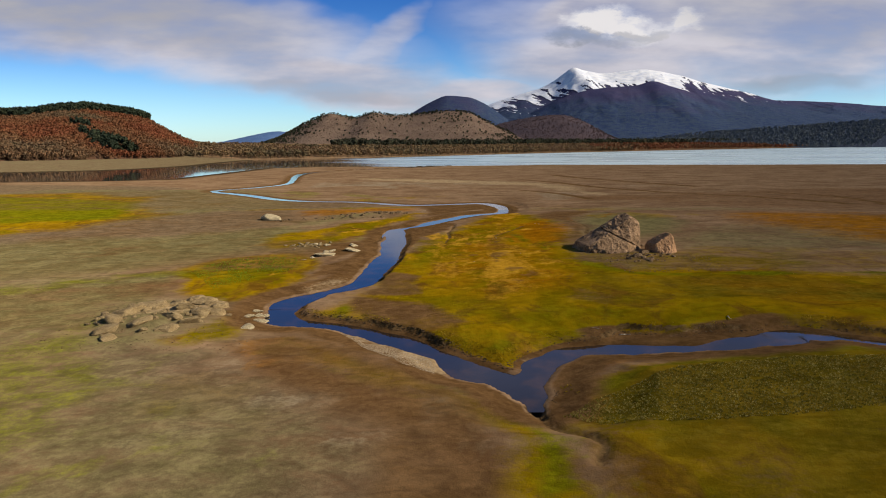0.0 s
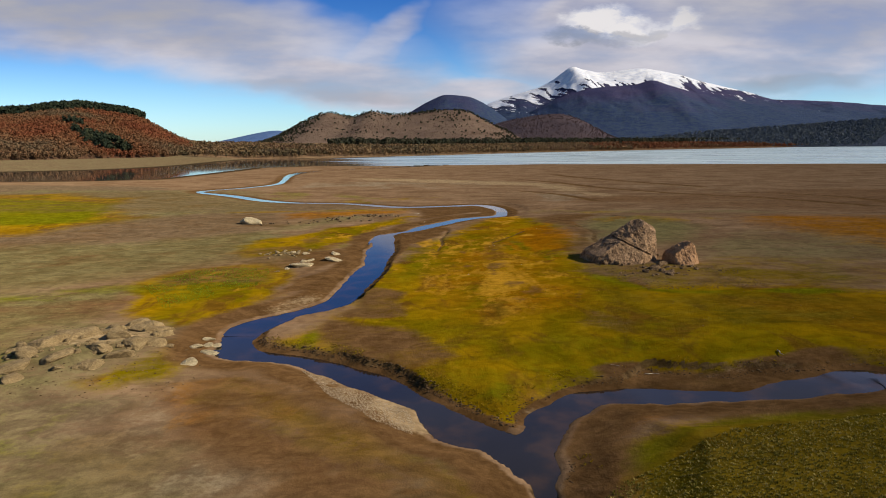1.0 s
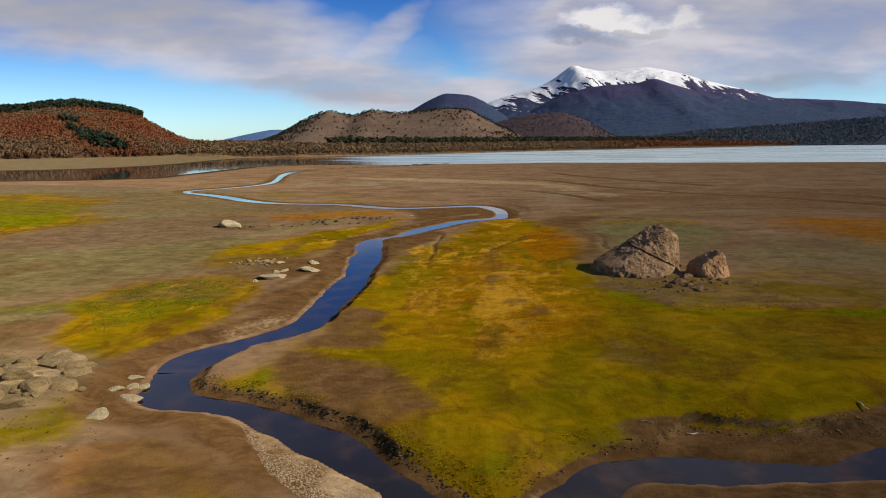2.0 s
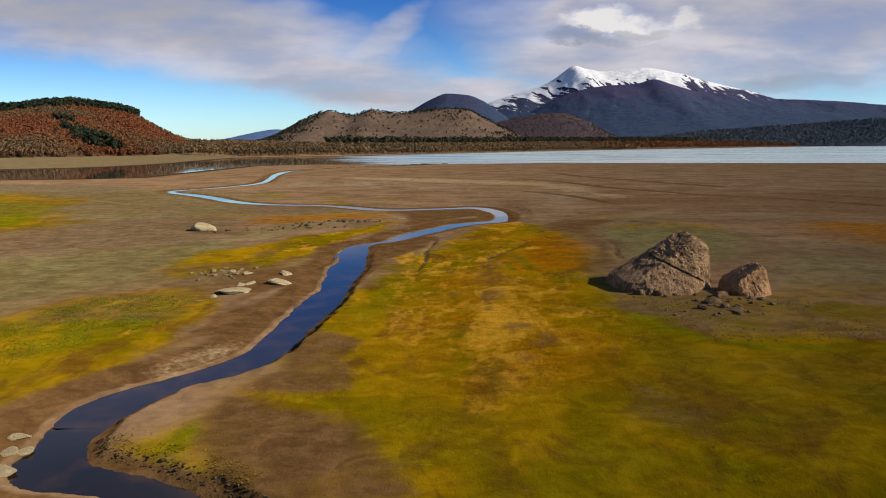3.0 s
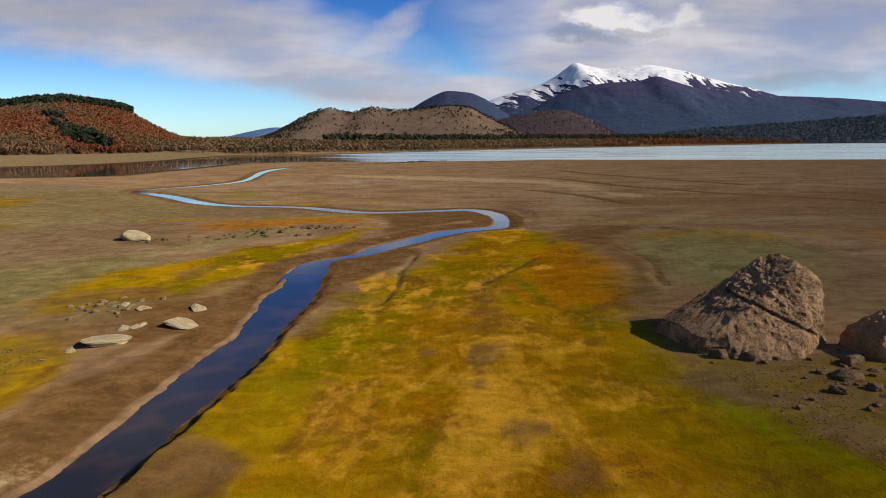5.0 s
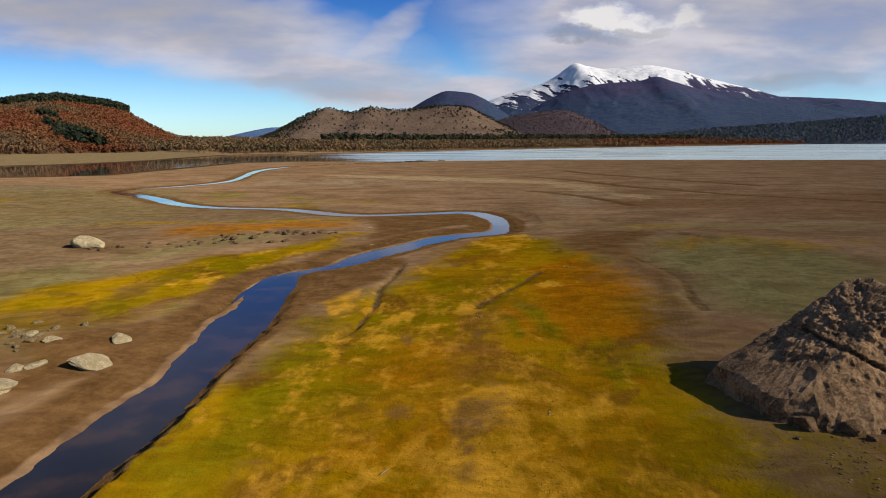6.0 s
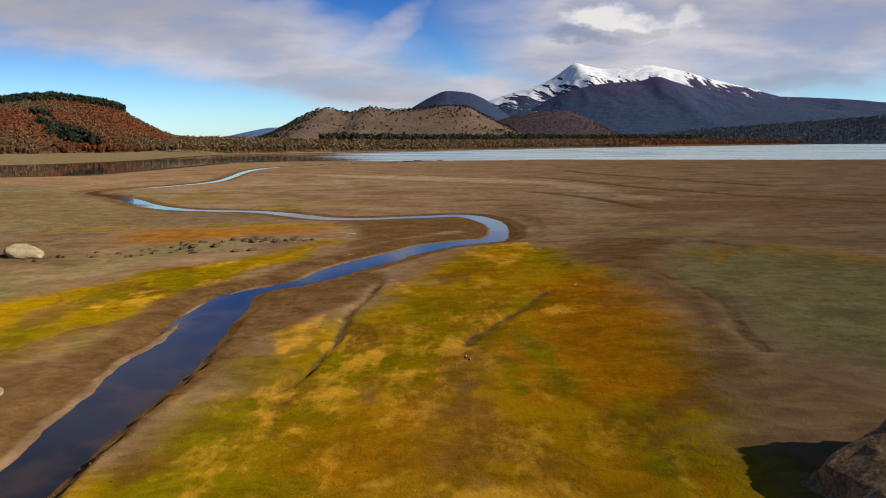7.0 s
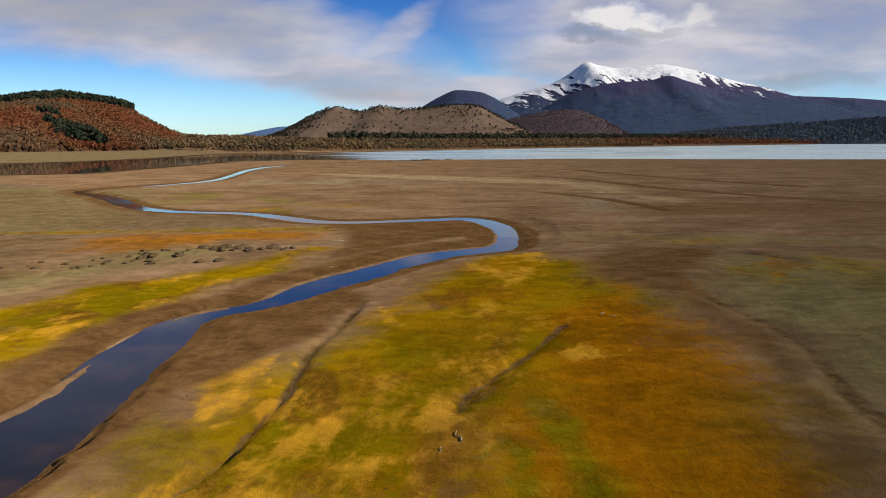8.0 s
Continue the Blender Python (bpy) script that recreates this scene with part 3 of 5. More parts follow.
area("straw", 0.62, (6, 104), (9.6, 109), (12, 104), (11, 96), (6, 95))
area("straw", 0.42, (-26, 82), (-18, 95), (-8, 106), (-6, 103), (-9, 92), (-13, 84))
area("straw", 0.42, (-22, 68), (-13.5, 66), (-15, 54), (-20, 54))
area("tuft", 0.85, (4.8, 23.5), (6.7, 25.4), (11.3, 28), (17.5, 29), (26, 28.5), (30, 23), (18.4, 22.4), (13.7, 21.6), (9, 21.4), (6.2, 22))
area("tuft", 0.55, (8, 19.5), (14, 20), (16, 17), (10, 16))
area("tuft", 0.5, (3.2, 50.5), (4.8, 50.5), (5, 47), (3.6, 46))
# Olive cover here also darkens ground seen towards the sun, shade as colour.
area("tuft", 0.5, (10, 58), (13, 56), (16, 50.5), (40, 49), (40, 40), (14, 42), (11, 48))
area("tuft", 0.42, (13.5, 64), (24, 62), (34, 56), (30, 51.5), (16, 53))
area("tuft", 0.42, (12.5, 80), (16, 80), (18, 70), (14, 66), (12.5, 70))
area("tuft", 0.62, (5.5, 24), (8, 29), (18, 31), (40, 32), (40, 8), (8, 8))
area("sand", 0.42, (-7.5, 39), (-4.2, 38), (-1.6, 35), (-0.8, 32), (-0.9, 30), (-2.6, 30.8), (-4.8, 33.7))
area("sand", 0.3, (6.9, 27.2), (8.5, 28.6), (12, 30), (18, 31), (26, 31), (26, 30.6), (18, 30.5), (12, 29.5), (8.8, 28.2))
area("sand", 0.95, (-3.4, 35.4), (-1.7, 34.6), (-0.3, 32.8), (0.2, 31.2), (-0.2, 29.9), (-1.8, 30.9), (-3, 33))
area("sand", 0.62, (-24, 44), (-19, 46.5), (-16, 45), (-16, 42), (-19, 40), (-24, 40))
area("sand", 0.6, (3.5, 31.8), (4.2, 33.4), (4.9, 33.2), (4, 31.4))
area("sand", 0.40, (-13.5, 48.2), (-12.2, 52.4), (-10.2, 56.8), (-8.6, 56.3), (-9.6, 52.6), (-11.6, 49.6))
area("sand", 0.8, (-36, 263), (5, 243), (30, 215), (37, 191), (36.5, 155), (31, 170), (25, 198), (5, 217), (-24, 233))
area("pale", 0.25, (-200, 340), (-185, 380), (-172, 430), (-170, 500), (-178, 640), (-345, 720), (-350, 500), (-330, 250))
area("sand", 0.5, (11, 36.7), (14, 36.4), (19, 37.4), (19, 36.8), (13, 35.6))
area("sand", 0.6, (-145, 665), (-54, 745), (70, 910), (156, 1025), (380, 1245), (380, 1275), (150, 1050), (60, 935), (-60, 770), (-145, 690))
area("bare", 0.75, (-8, 46), (-7.4, 47.9), (-4.1, 46.4), (-2.2, 45.6), (-1, 43.8), (0.3, 41.8), (2, 38.7), (-2, 37.4), (-5.5, 39.4), (-7, 41.9))
area("bare", 0.7, (-6.2, 55.6), (-5.4, 57.8), (-2.6, 55.5), (-1.8, 48), (-4.3, 47.4), (-6.6, 48.8))
area("bare", 0.95, (-5.3, 80), (-5.6, 87.4), (-4.2, 92), (-2, 96.5), (0.6, 96.5), (1, 93.6), (-0.3, 88.3), (-1.4, 85.2), (-3.1, 81.6))
area("bare", 0.68, (13.6, 106), (18.4, 111), (24, 108.5), (18.5, 95), (17.6, 88), (18.2, 84.9), (17, 79), (15.9, 75), (14.4, 72), (14.2, 74), (15, 79), (16.3, 85.6), (16.2, 92.4), (13.8, 96.6))
area("bare", 0.75, (-9, 133), (7, 134.4), (8.6, 128), (8, 120), (2, 113), (-3, 107), (-4, 118))
area("bare", 0.75, (-12.5, 64), (-9, 72), (-9, 78), (-11, 80), (-15, 76), (-12.8, 68))
area("bare", 0.95, (-12.8, 62), (-9.2, 70), (-8.8, 60), (-10.5, 57.4), (-13.2, 55))
area("bare", 0.36, (4.6, 81.4), (6.8, 81.4), (7.6, 75), (6.6, 66), (4.2, 67))
area("bare", 0.5, (8, 44), (10, 48), (12.4, 44), (11, 40))
area("grey", 0.8, (-70, 110), (-20, 124), (-10, 130), (-12, 144), (-40, 152), (-70, 185), (-130, 190))
area("bare", 0.4, (-60, 56), (-12, 60), (-11, 78), (-18, 84), (-24, 96), (-12, 112), (-20, 122), (-60, 122))
area("bare", 0.42, (-60, 122), (-14, 128), (-14, 142), (-42, 154), (-70, 190), (-120, 190), (-110, 130))
area("redsoil", 0.62, (-14, 31), (-6, 28.5), (1, 24), (2, 12), (-18, 12), (-18, 26))
area("ochre", 0.6, (5, 29.5), (6.5, 31.8), (13, 32.6), (13, 31), (8, 29.8))
area("redsoil", 0.6, (5, 27), (6, 32), (14, 33), (26, 34), (26, 32), (12, 31), (8, 29))
patch("green", 0.7, -21.6, 32.5, 3.2, 4.5, -31)
patch("green", 0.5, -17.6, 25, 1.4, 4.3, -31)
patch("green", 0.75, -13.4, 18.9, 2, 1.1, -30)
patch("green", 0.5, -6.8, 18.8, 0.6, 1, -15)
patch("green", 0.45, -13, 24.6, 0.7, 3.8, -25)
patch("bare", 0.5, -12.1, 28.3, 3.1, 4.8, -21)
patch("bare", 0.5, -16.9, 27.2, 1.3, 2.4, -29)
patch("bare", 0.4, -7.8, 21.4, 1.2, 1.9, -17)
patch("bare", 0.35, -11.9, 20.9, 1, 1.2, -27)
patch("pale", 0.8, 0.1, 24, 1.1, 1.2, 0)
patch("pale", 0.6, 1.4, 21.3, 0.8, 2.1, 4)
patch("pale", 0.55, -7.2, 25.6, 2.9, 1.2, -15)
patch("pale", 0.45, -11.8, 31, 1.2, 2.4, -18)
patch("pale", 0.5, -3.2, 21.2, 2.5, 1, -6)
patch("pale", 0.4, -11.3, 22.4, 1.3, 2.2, -23)
patch("pale", 0.4, -12.9, 20.5, 0.8, 1, -28)
patch("redsoil", 0.85, -3.7, 25.1, 2.6, 1.6, -7)
patch("redsoil", 0.85, 0, 20.8, 2.2, 1.6, 0)
patch("redsoil", 0.8, -6.8, 28.6, 1.9, 1.2, -12)
patch("redsoil", 0.7, -27.4, 42.5, 2.3, 7.2, -31)
patch("green", 0.75, -4.2, 28.4, 1.6, 0.7, -4)
patch("green", 0.8, -0.2, 26.9, 1.8, 0.7, 0)
patch("green", 0.8, 2.1, 24.1, 0.9, 1.5, 4)
patch("green", 0.8, 3.8, 20, 0.7, 2.1, 9)
patch("green", 0.7, -9.9, 33.3, 0.4, 1.6, -14)
patch("ochre", 0.6, -8.7, 31.8, 1.8, 1, -12)
patch("ochre", 0.7, -6.9, 31.9, 0.9, 0.8, -11)
patch("green", 0.7, 9.3, 21.6, 3.7, 1.3, 21)
patch("ochre", 0.4, 6.8, 23.6, 1.3, 0.9, 16)
patch("green", 0.5, 11.1, 19, 2.8, 1.3, 28)
patch("bare", 0.5, 6.9, 18, 1.1, 0.5, 22)
patch("tuft", 0.6, 10.8, 20.1, 1.8, 0.9, 25)
patch("sage", 0.8, -30.8, 55.6, 7.9, 3.6, -28)
patch("green", 0.8, -32, 56.9, 9.2, 2.5, -27)
patch("sage", 0.7, -26.4, 79.5, 5.5, 10.6, -18)
patch("redsoil", 0.8, -27.6, 51.2, 6, 3.5, -27)
patch("bare", 0.5, -40.3, 79.4, 12.6, 6.8, -26)
patch("bare", 0.5, -14.4, 52.7, 1.9, 3.7, -14)
patch("straw", 0.7, -20.6, 63.9, 1.7, 2.8, -17)
patch("sand", 0.5, -8.7, 51.2, 2.3, 1.4, -8)
patch("straw", 0.95, 4.7, 58.2, 0.9, 2.7, 4)
patch("straw", 0.9, 5.3, 54.4, 0.7, 0.8, 8)
patch("straw", 0.75, 1.9, 60.6, 0.9, 1, -3)
patch("straw", 0.7, 2.8, 55.9, 0.5, 0.5, -6)
patch("straw", 0.7, -0.4, 55.5, 0.5, 1.2, -10)
patch("straw", 0.75, 7.9, 60.9, 0.6, 0.7, 13)
patch("straw", 0.7, 4.6, 68.7, 0.7, 1.2, 2)
patch("straw", 0.7, 7.3, 62.8, 0.7, 0.9, 7)
patch("straw", 0.7, -0.2, 74.2, 1.1, 1.3, -5)
patch("straw", 0.6, 9.6, 59.1, 0.6, 0.5, 11)
patch("straw", 0.6, 5.6, 70.6, 0.6, 2.6, 4)
patch("straw", 0.6, -0.5, 67.6, 0.8, 1.1, -5)
patch("straw", 0.5, 8.4, 52.9, 0.5, 0.4, 14)
patch("straw", 0.6, 1.3, 58, 0.5, 0.5, -6)
patch("bare", 0.8, 5.2, 64.2, 0.8, 2.5, 4)
patch("bare", 0.75, 6, 56.7, 1, 1, 9)
patch("bare", 0.55, 7.2, 54.2, 0.9, 1.9, 11)
patch("bare", 0.6, 4.5, 61.2, 0.5, 1.1, 3)
patch("bare", 0.5, -1, 61.3, 0.7, 1.1, -8)
patch("bare", 0.5, 1.2, 66.5, 0.7, 1.1, -5)
patch("bare", 0.5, 5.7, 51.2, 0.9, 0.7, 9)
patch("bare", 0.5, 10.2, 51.6, 0.3, 1.2, 20)
patch("bare", 0.45, -0.3, 57.6, 0.4, 1.4, -8)
patch("ochre", 0.9, 11.8, 82.9, 1.8, 10, 10)
patch("ochre", 0.7, 8.8, 58.5, 0.8, 0.9, 13)
patch("ochre", 0.6, -0.4, 52, 0.9, 1, -11)
patch("ochre", 0.5, 8.3, 54.2, 0.8, 2.1, 14)
patch("ochre", 0.4, -2.3, 54.2, 0.7, 1.3, -13)
patch("green", 0.5, -3.5, 63.2, 1.5, 3, -13)
patch("green", 0.5, -2.1, 69.2, 1.1, 3.6, -8)
patch("green", 0.5, 11.9, 61, 1.4, 4.5, 18)
patch("green", 0.5, 13.1, 69.1, 1.5, 4.9, 15)
patch("green", 0.35, 12.1, 54.6, 1.5, 1.8, 22)
patch("green", 0.7, -17.2, 68.8, 2.7, 1.9, -29)
patch("green", 0.6, -17.1, 65.7, 1.1, 1.6, -31)
patch("straw", 0.95, -1.1, 81, 1.3, 2.3, -7)
patch("straw", 0.85, 1.8, 78, 1.2, 1.3, -4)
patch("straw", 0.7, -0.7, 74.6, 1, 0.5, -6)
patch("straw", 0.7, 3, 75.9, 0.8, 0.8, -4)
patch("straw", 0.95, 10.9, 105.2, 1.7, 3.6, 6)
patch("straw", 0.85, 9.5, 98.8, 1.3, 2.3, 6)
patch("straw", 0.9, 5.3, 79, 0.7, 1.4, 2)
patch("straw", 0.8, 10.4, 83.8, 1, 0.9, 9)
patch("straw", 0.8, 9.6, 88.8, 0.9, 1.2, 7)
patch("straw", 0.8, 1.6, 67.1, 0.3, 0.6, -5)
patch("straw", 0.8, 3.1, 68, 0.4, 0.5, -6)
patch("straw", 0.6, -1.1, 66, 0.5, 0.8, -15)
patch("straw", 0.55, 5.9, 68.2, 1.1, 1.4, 4)
patch("straw", 0.7, 6.3, 64.5, 0.2, 0.4, 7)
patch("straw", 0.7, 6.6, 62.8, 0.3, 0.4, 8)
patch("straw", 0.6, 8.3, 61.3, 0.3, 0.3, 18)
patch("straw", 0.7, 3, 91.5, 1.2, 1.8, 0)
patch("straw", 0.6, 1.3, 74.5, 0.6, 0.6, -5)
patch("straw", 0.6, 11, 93.6, 0.8, 1.9, 9)
patch("bare", 0.8, 6.4, 79.6, 0.4, 1.2, 5)
patch("bare", 0.8, 5.5, 74.1, 0.5, 1.2, 2)
patch("bare", 0.7, 2.6, 65.8, 0.4, 0.9, -3)
patch("bare", 0.6, 2.4, 74.6, 0.3, 0.9, -3)
patch("bare", 0.5, 6, 69.2, 1.4, 1.2, 5)
patch("bare", 0.45, 4.8, 65.3, 0.6, 2.8, 2)
patch("bare", 0.5, 8.2, 80.2, 0.8, 2.5, 7)
patch("bare", 0.5, 4.5, 70.8, 0.4, 0.5, 0)
patch("tuft", 0.8, -2.1, 77.2, 1.6, 2.7, -11)
patch("tuft", 0.5, -3.7, 75.8, 1.1, 1.9, -14)
patch("ochre", 0.95, 13.8, 86.7, 1.7, 6.8, 14)
patch("ochre", 0.75, 11.6, 75.8, 1.5, 5.6, 14)
patch("ochre", 0.7, 8.5, 78, 1.6, 2.7, 7)
patch("ochre", 0.5, 6.5, 70.2, 1.2, 3.1, 6)
patch("ochre", 0.5, 7.2, 62.3, 1.2, 1.5, 9)
patch("green", 1, 7.4, 74.2, 0.4, 1.9, 8)
patch("green", 0.9, 7.2, 76.3, 0.6, 0.6, 5)
patch("green", 0.7, 0.7, 78.2, 0.3, 2.7, -6)
patch("green", 0.8, 11.2, 68.6, 0.8, 1.5, 16)
patch("green", 0.5, 4, 77.9, 1.1, 1.3, -2)
patch("green", 0.5, 6.4, 89.5, 0.9, 2.8, 3)
patch("green", 0.5, 11.7, 98.9, 0.9, 4, 8)
patch("green", 0.4, 10.4, 71.2, 0.6, 2.1, 12)
patch("ochre", 0.8, 25, 100.3, 1.2, 3.2, 20)
patch("moss", 0.5, 21.7, 98.4, 2.6, 3.5, 19)
patch("moss", 0.45, 19.6, 120.4, 3, 2.9, 12)
patch("ochre", 0.9, -18.2, 115.2, 3.5, 3, -18)
patch("straw", 0.8, -12.4, 89.2, 1.8, 2.4, -21)
patch("straw", 0.75, -10, 93.1, 1.6, 2.3, -16)
patch("straw", 0.7, -9.9, 100.7, 2.3, 1.9, -14)
patch("straw", 0.7, -7.7, 81.2, 0.9, 0.8, -18)
patch("green", 0.6, -10.4, 81.3, 1.8, 1.7, -23)
patch("green", 0.5, -7.8, 85.5, 1.7, 1.3, -15)
patch("moss", 0.7, -12.9, 73.5, 1.2, 2.3, -31)
patch("bare", 0.6, -16.2, 86, 2.7, 3.6, -26)
patch("green", 0.55, -20, 84.3, 2, 2.4, -32)
patch("green", 0.5, -35.5, 163.8, 6, 8.6, -19)
patch("moss", 0.6, -17.6, 148.2, 5.2, 6.4, -12)
patch("moss", 0.5, -8.3, 154.9, 5.5, 3.6, -6)
patch("pale", 0.7, -8.5, 216, 19.6, 14.3, -4)
patch("pale", 0.6, 28.4, 159.4, 6.4, 13, 12)
patch("pale", 0.4, 63.5, 187.8, 16.7, 8.7, 23)
patch("moss", 0.35, 24.9, 114.9, 6.8, 3, 17)
patch("moss", 0.35, 33, 101, 5.3, 2.8, 27)
patch("redsoil", 0.6, 45.9, 146.6, 15.9, 13, 23)
area("bare", 0.5, (-24, 60), (-14, 60), (-12, 80), (-18, 84), (-25, 78), (-28, 66))
area("bare", 0.62, (-13, 36), (-10, 38), (-5, 35.4), (-1.2, 30), (3, 25), (2, 12), (-4, 12), (-3.5, 22), (-10, 29))
area("green", 0.42, (-12, 36), (-6, 33), (-1, 28.5), (3, 24), (1, 22), (-4, 26), (-9, 31))
patch("bare", 0.6, -1, 116.4, 3.5, 5, -5)


def blur_edge(x, y, poly, wide):
    d = inside(x, y, poly) + wide * 0.8 * fbm(x, y, 0.35 / max(wide, 0.4), 4, len(poly))
    return step(d, -wide, wide)


def blur_patch(x, y, cx, cy, rx, ry, lean):
    dx, dy = x - cx, y - cy
    along, across = dx * math.sin(lean) + dy * math.cos(lean), dx * math.cos(lean) - dy * math.sin(lean)
    r = np.hypot(across / rx, along / ry)
    ragged = fbm(x, y * 0.6, float(np.clip(1.1 / min(rx, ry), 0.1, 1.6)), 4, int(abs(cx * 7)) % 50, 0.65)
    return step(1.15 - 0.8 * r + 1.5 * ragged, -0.5, 1.15)


def lines(lo, hi, fine_step, far_lo, far_hi, grow=1.035):
    """Grid lines: even between lo and hi, then ever wider."""
    mid = list(np.arange(lo, hi + 1e-6, fine_step))
    for sign, stop in ((1, far_hi), (-1, far_lo)):
        d, at = fine_step, mid[-1] if sign > 0 else mid[0]
        run = []
        while (at < stop) if sign > 0 else (at > stop):
            d *= grow
            at += sign * d
            run.append(at)
        mid = mid + run if sign > 0 else run[::-1] + mid
    return np.array(mid)


def grid_mesh(name, X, Y, Z, mat, smooth=True):
    ny, nx = X.shape
    me = bpy.data.meshes.new(name)
    idx = np.arange(nx * ny).reshape(ny, nx)
    quads = np.stack([idx[:-1, :-1], idx[:-1, 1:], idx[1:, 1:], idx[1:, :-1]], -1).reshape(-1, 4)
    return raw_mesh(me, np.stack([X, Y, Z], -1).reshape(-1, 3), quads, mat, smooth)


def raw_mesh(me, co, faces, mat, smooth=False):
    """Fill a mesh from arrays of corners and equal-sided faces."""
    k = faces.shape[1]
    me.vertices.add(len(co))
    me.vertices.foreach_set("co", np.ascontiguousarray(co, np.float32).ravel())
    me.loops.add(faces.size)
    me.loops.foreach_set("vertex_index", np.ascontiguousarray(faces, np.int32).ravel())
    me.polygons.add(len(faces))
    me.polygons.foreach_set("loop_start", np.arange(0, faces.size, k, dtype=np.int32))
    me.polygons.foreach_set("use_smooth", np.full(len(faces), smooth))
    me.update(calc_edges=True)
    me.materials.append(mat)
    return me


def store(me, name, values):
    a = me.attributes.new(name, "FLOAT", "POINT")
    a.data.foreach_set("value", np.ascontiguousarray(values, np.float32).ravel())


# ---- ground ----
gx = lines(-17, 24, 0.21, -4800, 4800, 1.034)
gy = lines(16, 104, 0.21, -260, 4900, 1.03)
GX, GY = np.meshgrid(gx, gy)
GZ, LAKE_D, GAP, SIDE = ground_z(GX, GY)
soil = ground_material()
me = grid_mesh("ground", GX, GY, GZ, soil)
for kind in sorted(set(COVERS) | set(SPOTS)):
    outlines = COVERS.get(kind, [])
    val = np.zeros(GX.shape)
    for weight, *oval in SPOTS.get(kind, []):
        reach = 2.8 * max(oval[2:4])
        near = (np.abs(GX - oval[0]) < reach) & (np.abs(GY - oval[1]) < reach)
        if near.any():
            val[near] = np.maximum(val[near], weight * (0.72 if kind in ("bare", "green", "sand") else 0.95) * blur_patch(GX[near], GY[near], *oval))
    for poly, weight in outlines:
        p = np.array(poly)
        near = (GX > p[:, 0].min() - 12) & (GX < p[:, 0].max() + 12) & (GY > p[:, 1].min() - 12) & (GY < p[:, 1].max() + 12)
        size = math.sqrt(np.ptp(p[:, 0]) * np.ptp(p[:, 1]))
        if near.any():
            val[near] = np.maximum(val[near], weight * blur_edge(GX[near], GY[near], poly, min(0.4 + size * (0.16 if kind in ('ochre', 'straw', 'sage', 'grey') else 0.07), 7)))
    if kind in ("moss", "green", "ochre", "straw"):
        val *= step(GAP, 0.25, np.where(SIDE > 0, 0.6, 1.6))
    if kind == "sand":
        val = np.maximum(val, 0.26 * step(GAP, 0.0, 0.2) * step(GAP, 1.4, 0.2) * (SIDE < 0) * (GY < 130) * step(fbm(GX, GY, 0.16, 3, 41), -0.25, 0.3))
    if kind == "bare":
        for line, deep, wide in GULLIES:
            if wide > 1:
                val = np.maximum(val, 0.9 * np.exp(-(to_line(GX, GY, line)[0] / wide) ** 2))
        face = np.maximum(step(GAP, -0.1, 0.05) * step(GAP, 0.75, 0.5), step(GAP, np.interp(GY, [70, 80], [1.1, 2.7]), np.interp(GY, [70, 80], [0.5, 1.2])) * (GY > 44) * step(GAP, -0.1, 0.05))
        face = np.maximum(face, 0.8 * step(GAP, 2.9, 1.9) * (GY < 43) * step(GX, 7, 9) * step(GX, 23, 20))
        val = np.maximum(val, np.where(SIDE > 0, face, 0.9 * step(GAP, 0.2, 0.6) * step(GAP, 4.2, 1.6)))
    store(me, kind, val)
wet = np.maximum(step(GAP, 0.12, -0.1), 0.8 * step(-LAKE_D, 14, 2) * (LAKE_D < 0) * (GX < 0) + (LAKE_D > 0))
store(me, "wet", wet)
tilt = np.hypot(np.gradient(GZ, axis=1) / np.gradient(GX, axis=1), np.gradient(GZ, axis=0) / np.gradient(GY, axis=0))
# Cut faces are darkened for moist soil and, in the colour, overhang shade.
scarp = step(tilt, 0.35, 0.8) * (GY < 150)
for line, deep, wide in GULLIES:
    if wide < 0.6:
        scarp = np.maximum(scarp, 0.8 * np.exp(-(to_line(GX, GY, line)[0] / (wide * 0.7)) ** 2))
store(me, "scarp", scarp)
tagged(new("ground", me), "drained lake bed of brown mud with yellow moss", "ground", kind="structure")

# ---- water ----
lake_mat, k, b, p, patch = water_material("lake_water", (0.05, 0.05, 0.04), 0.12, 0.02, 0.5)
sky_sheen = k.noise(k.scaled(p, 0.3, 1.6, 1), 0.01, 4, 0.6)
sx = k.n.new("ShaderNodeSeparateXYZ")
k.put(sx.inputs[0], p)
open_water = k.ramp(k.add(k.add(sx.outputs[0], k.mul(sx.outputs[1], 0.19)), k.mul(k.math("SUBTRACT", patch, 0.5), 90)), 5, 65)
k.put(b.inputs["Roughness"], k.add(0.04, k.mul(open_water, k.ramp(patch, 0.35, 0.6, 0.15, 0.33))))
# Pale open-water colour stands in for bright sky reflected off ripples.
k.put(b.inputs["Base Color"], k.mix(open_water, (0.085, 0.068, 0.050), k.mix(k.ramp(sky_sheen, 0.4, 0.62), (0.43, 0.53, 0.51), (0.52, 0.62, 0.59))))
lx, ly = np.meshgrid(lines(-300, 300, 40, -400, 3300, 1.15), lines(250, 1000, 40, 240, 2500, 1.15))
tagged(new("water", grid_mesh("lake", lx, ly, np.full(lx.shape, LAKE_LEVEL), lake_mat)), "calm lake water under the mountains, sky reflection painted pale", "lake", kind="structure")
brook_mat, k, b, p, patch = water_material("brook_water", (0.017, 0.013, 0.012), 0.06, 0.06, 2.2)
b.inputs["IOR"].default_value = 1.40
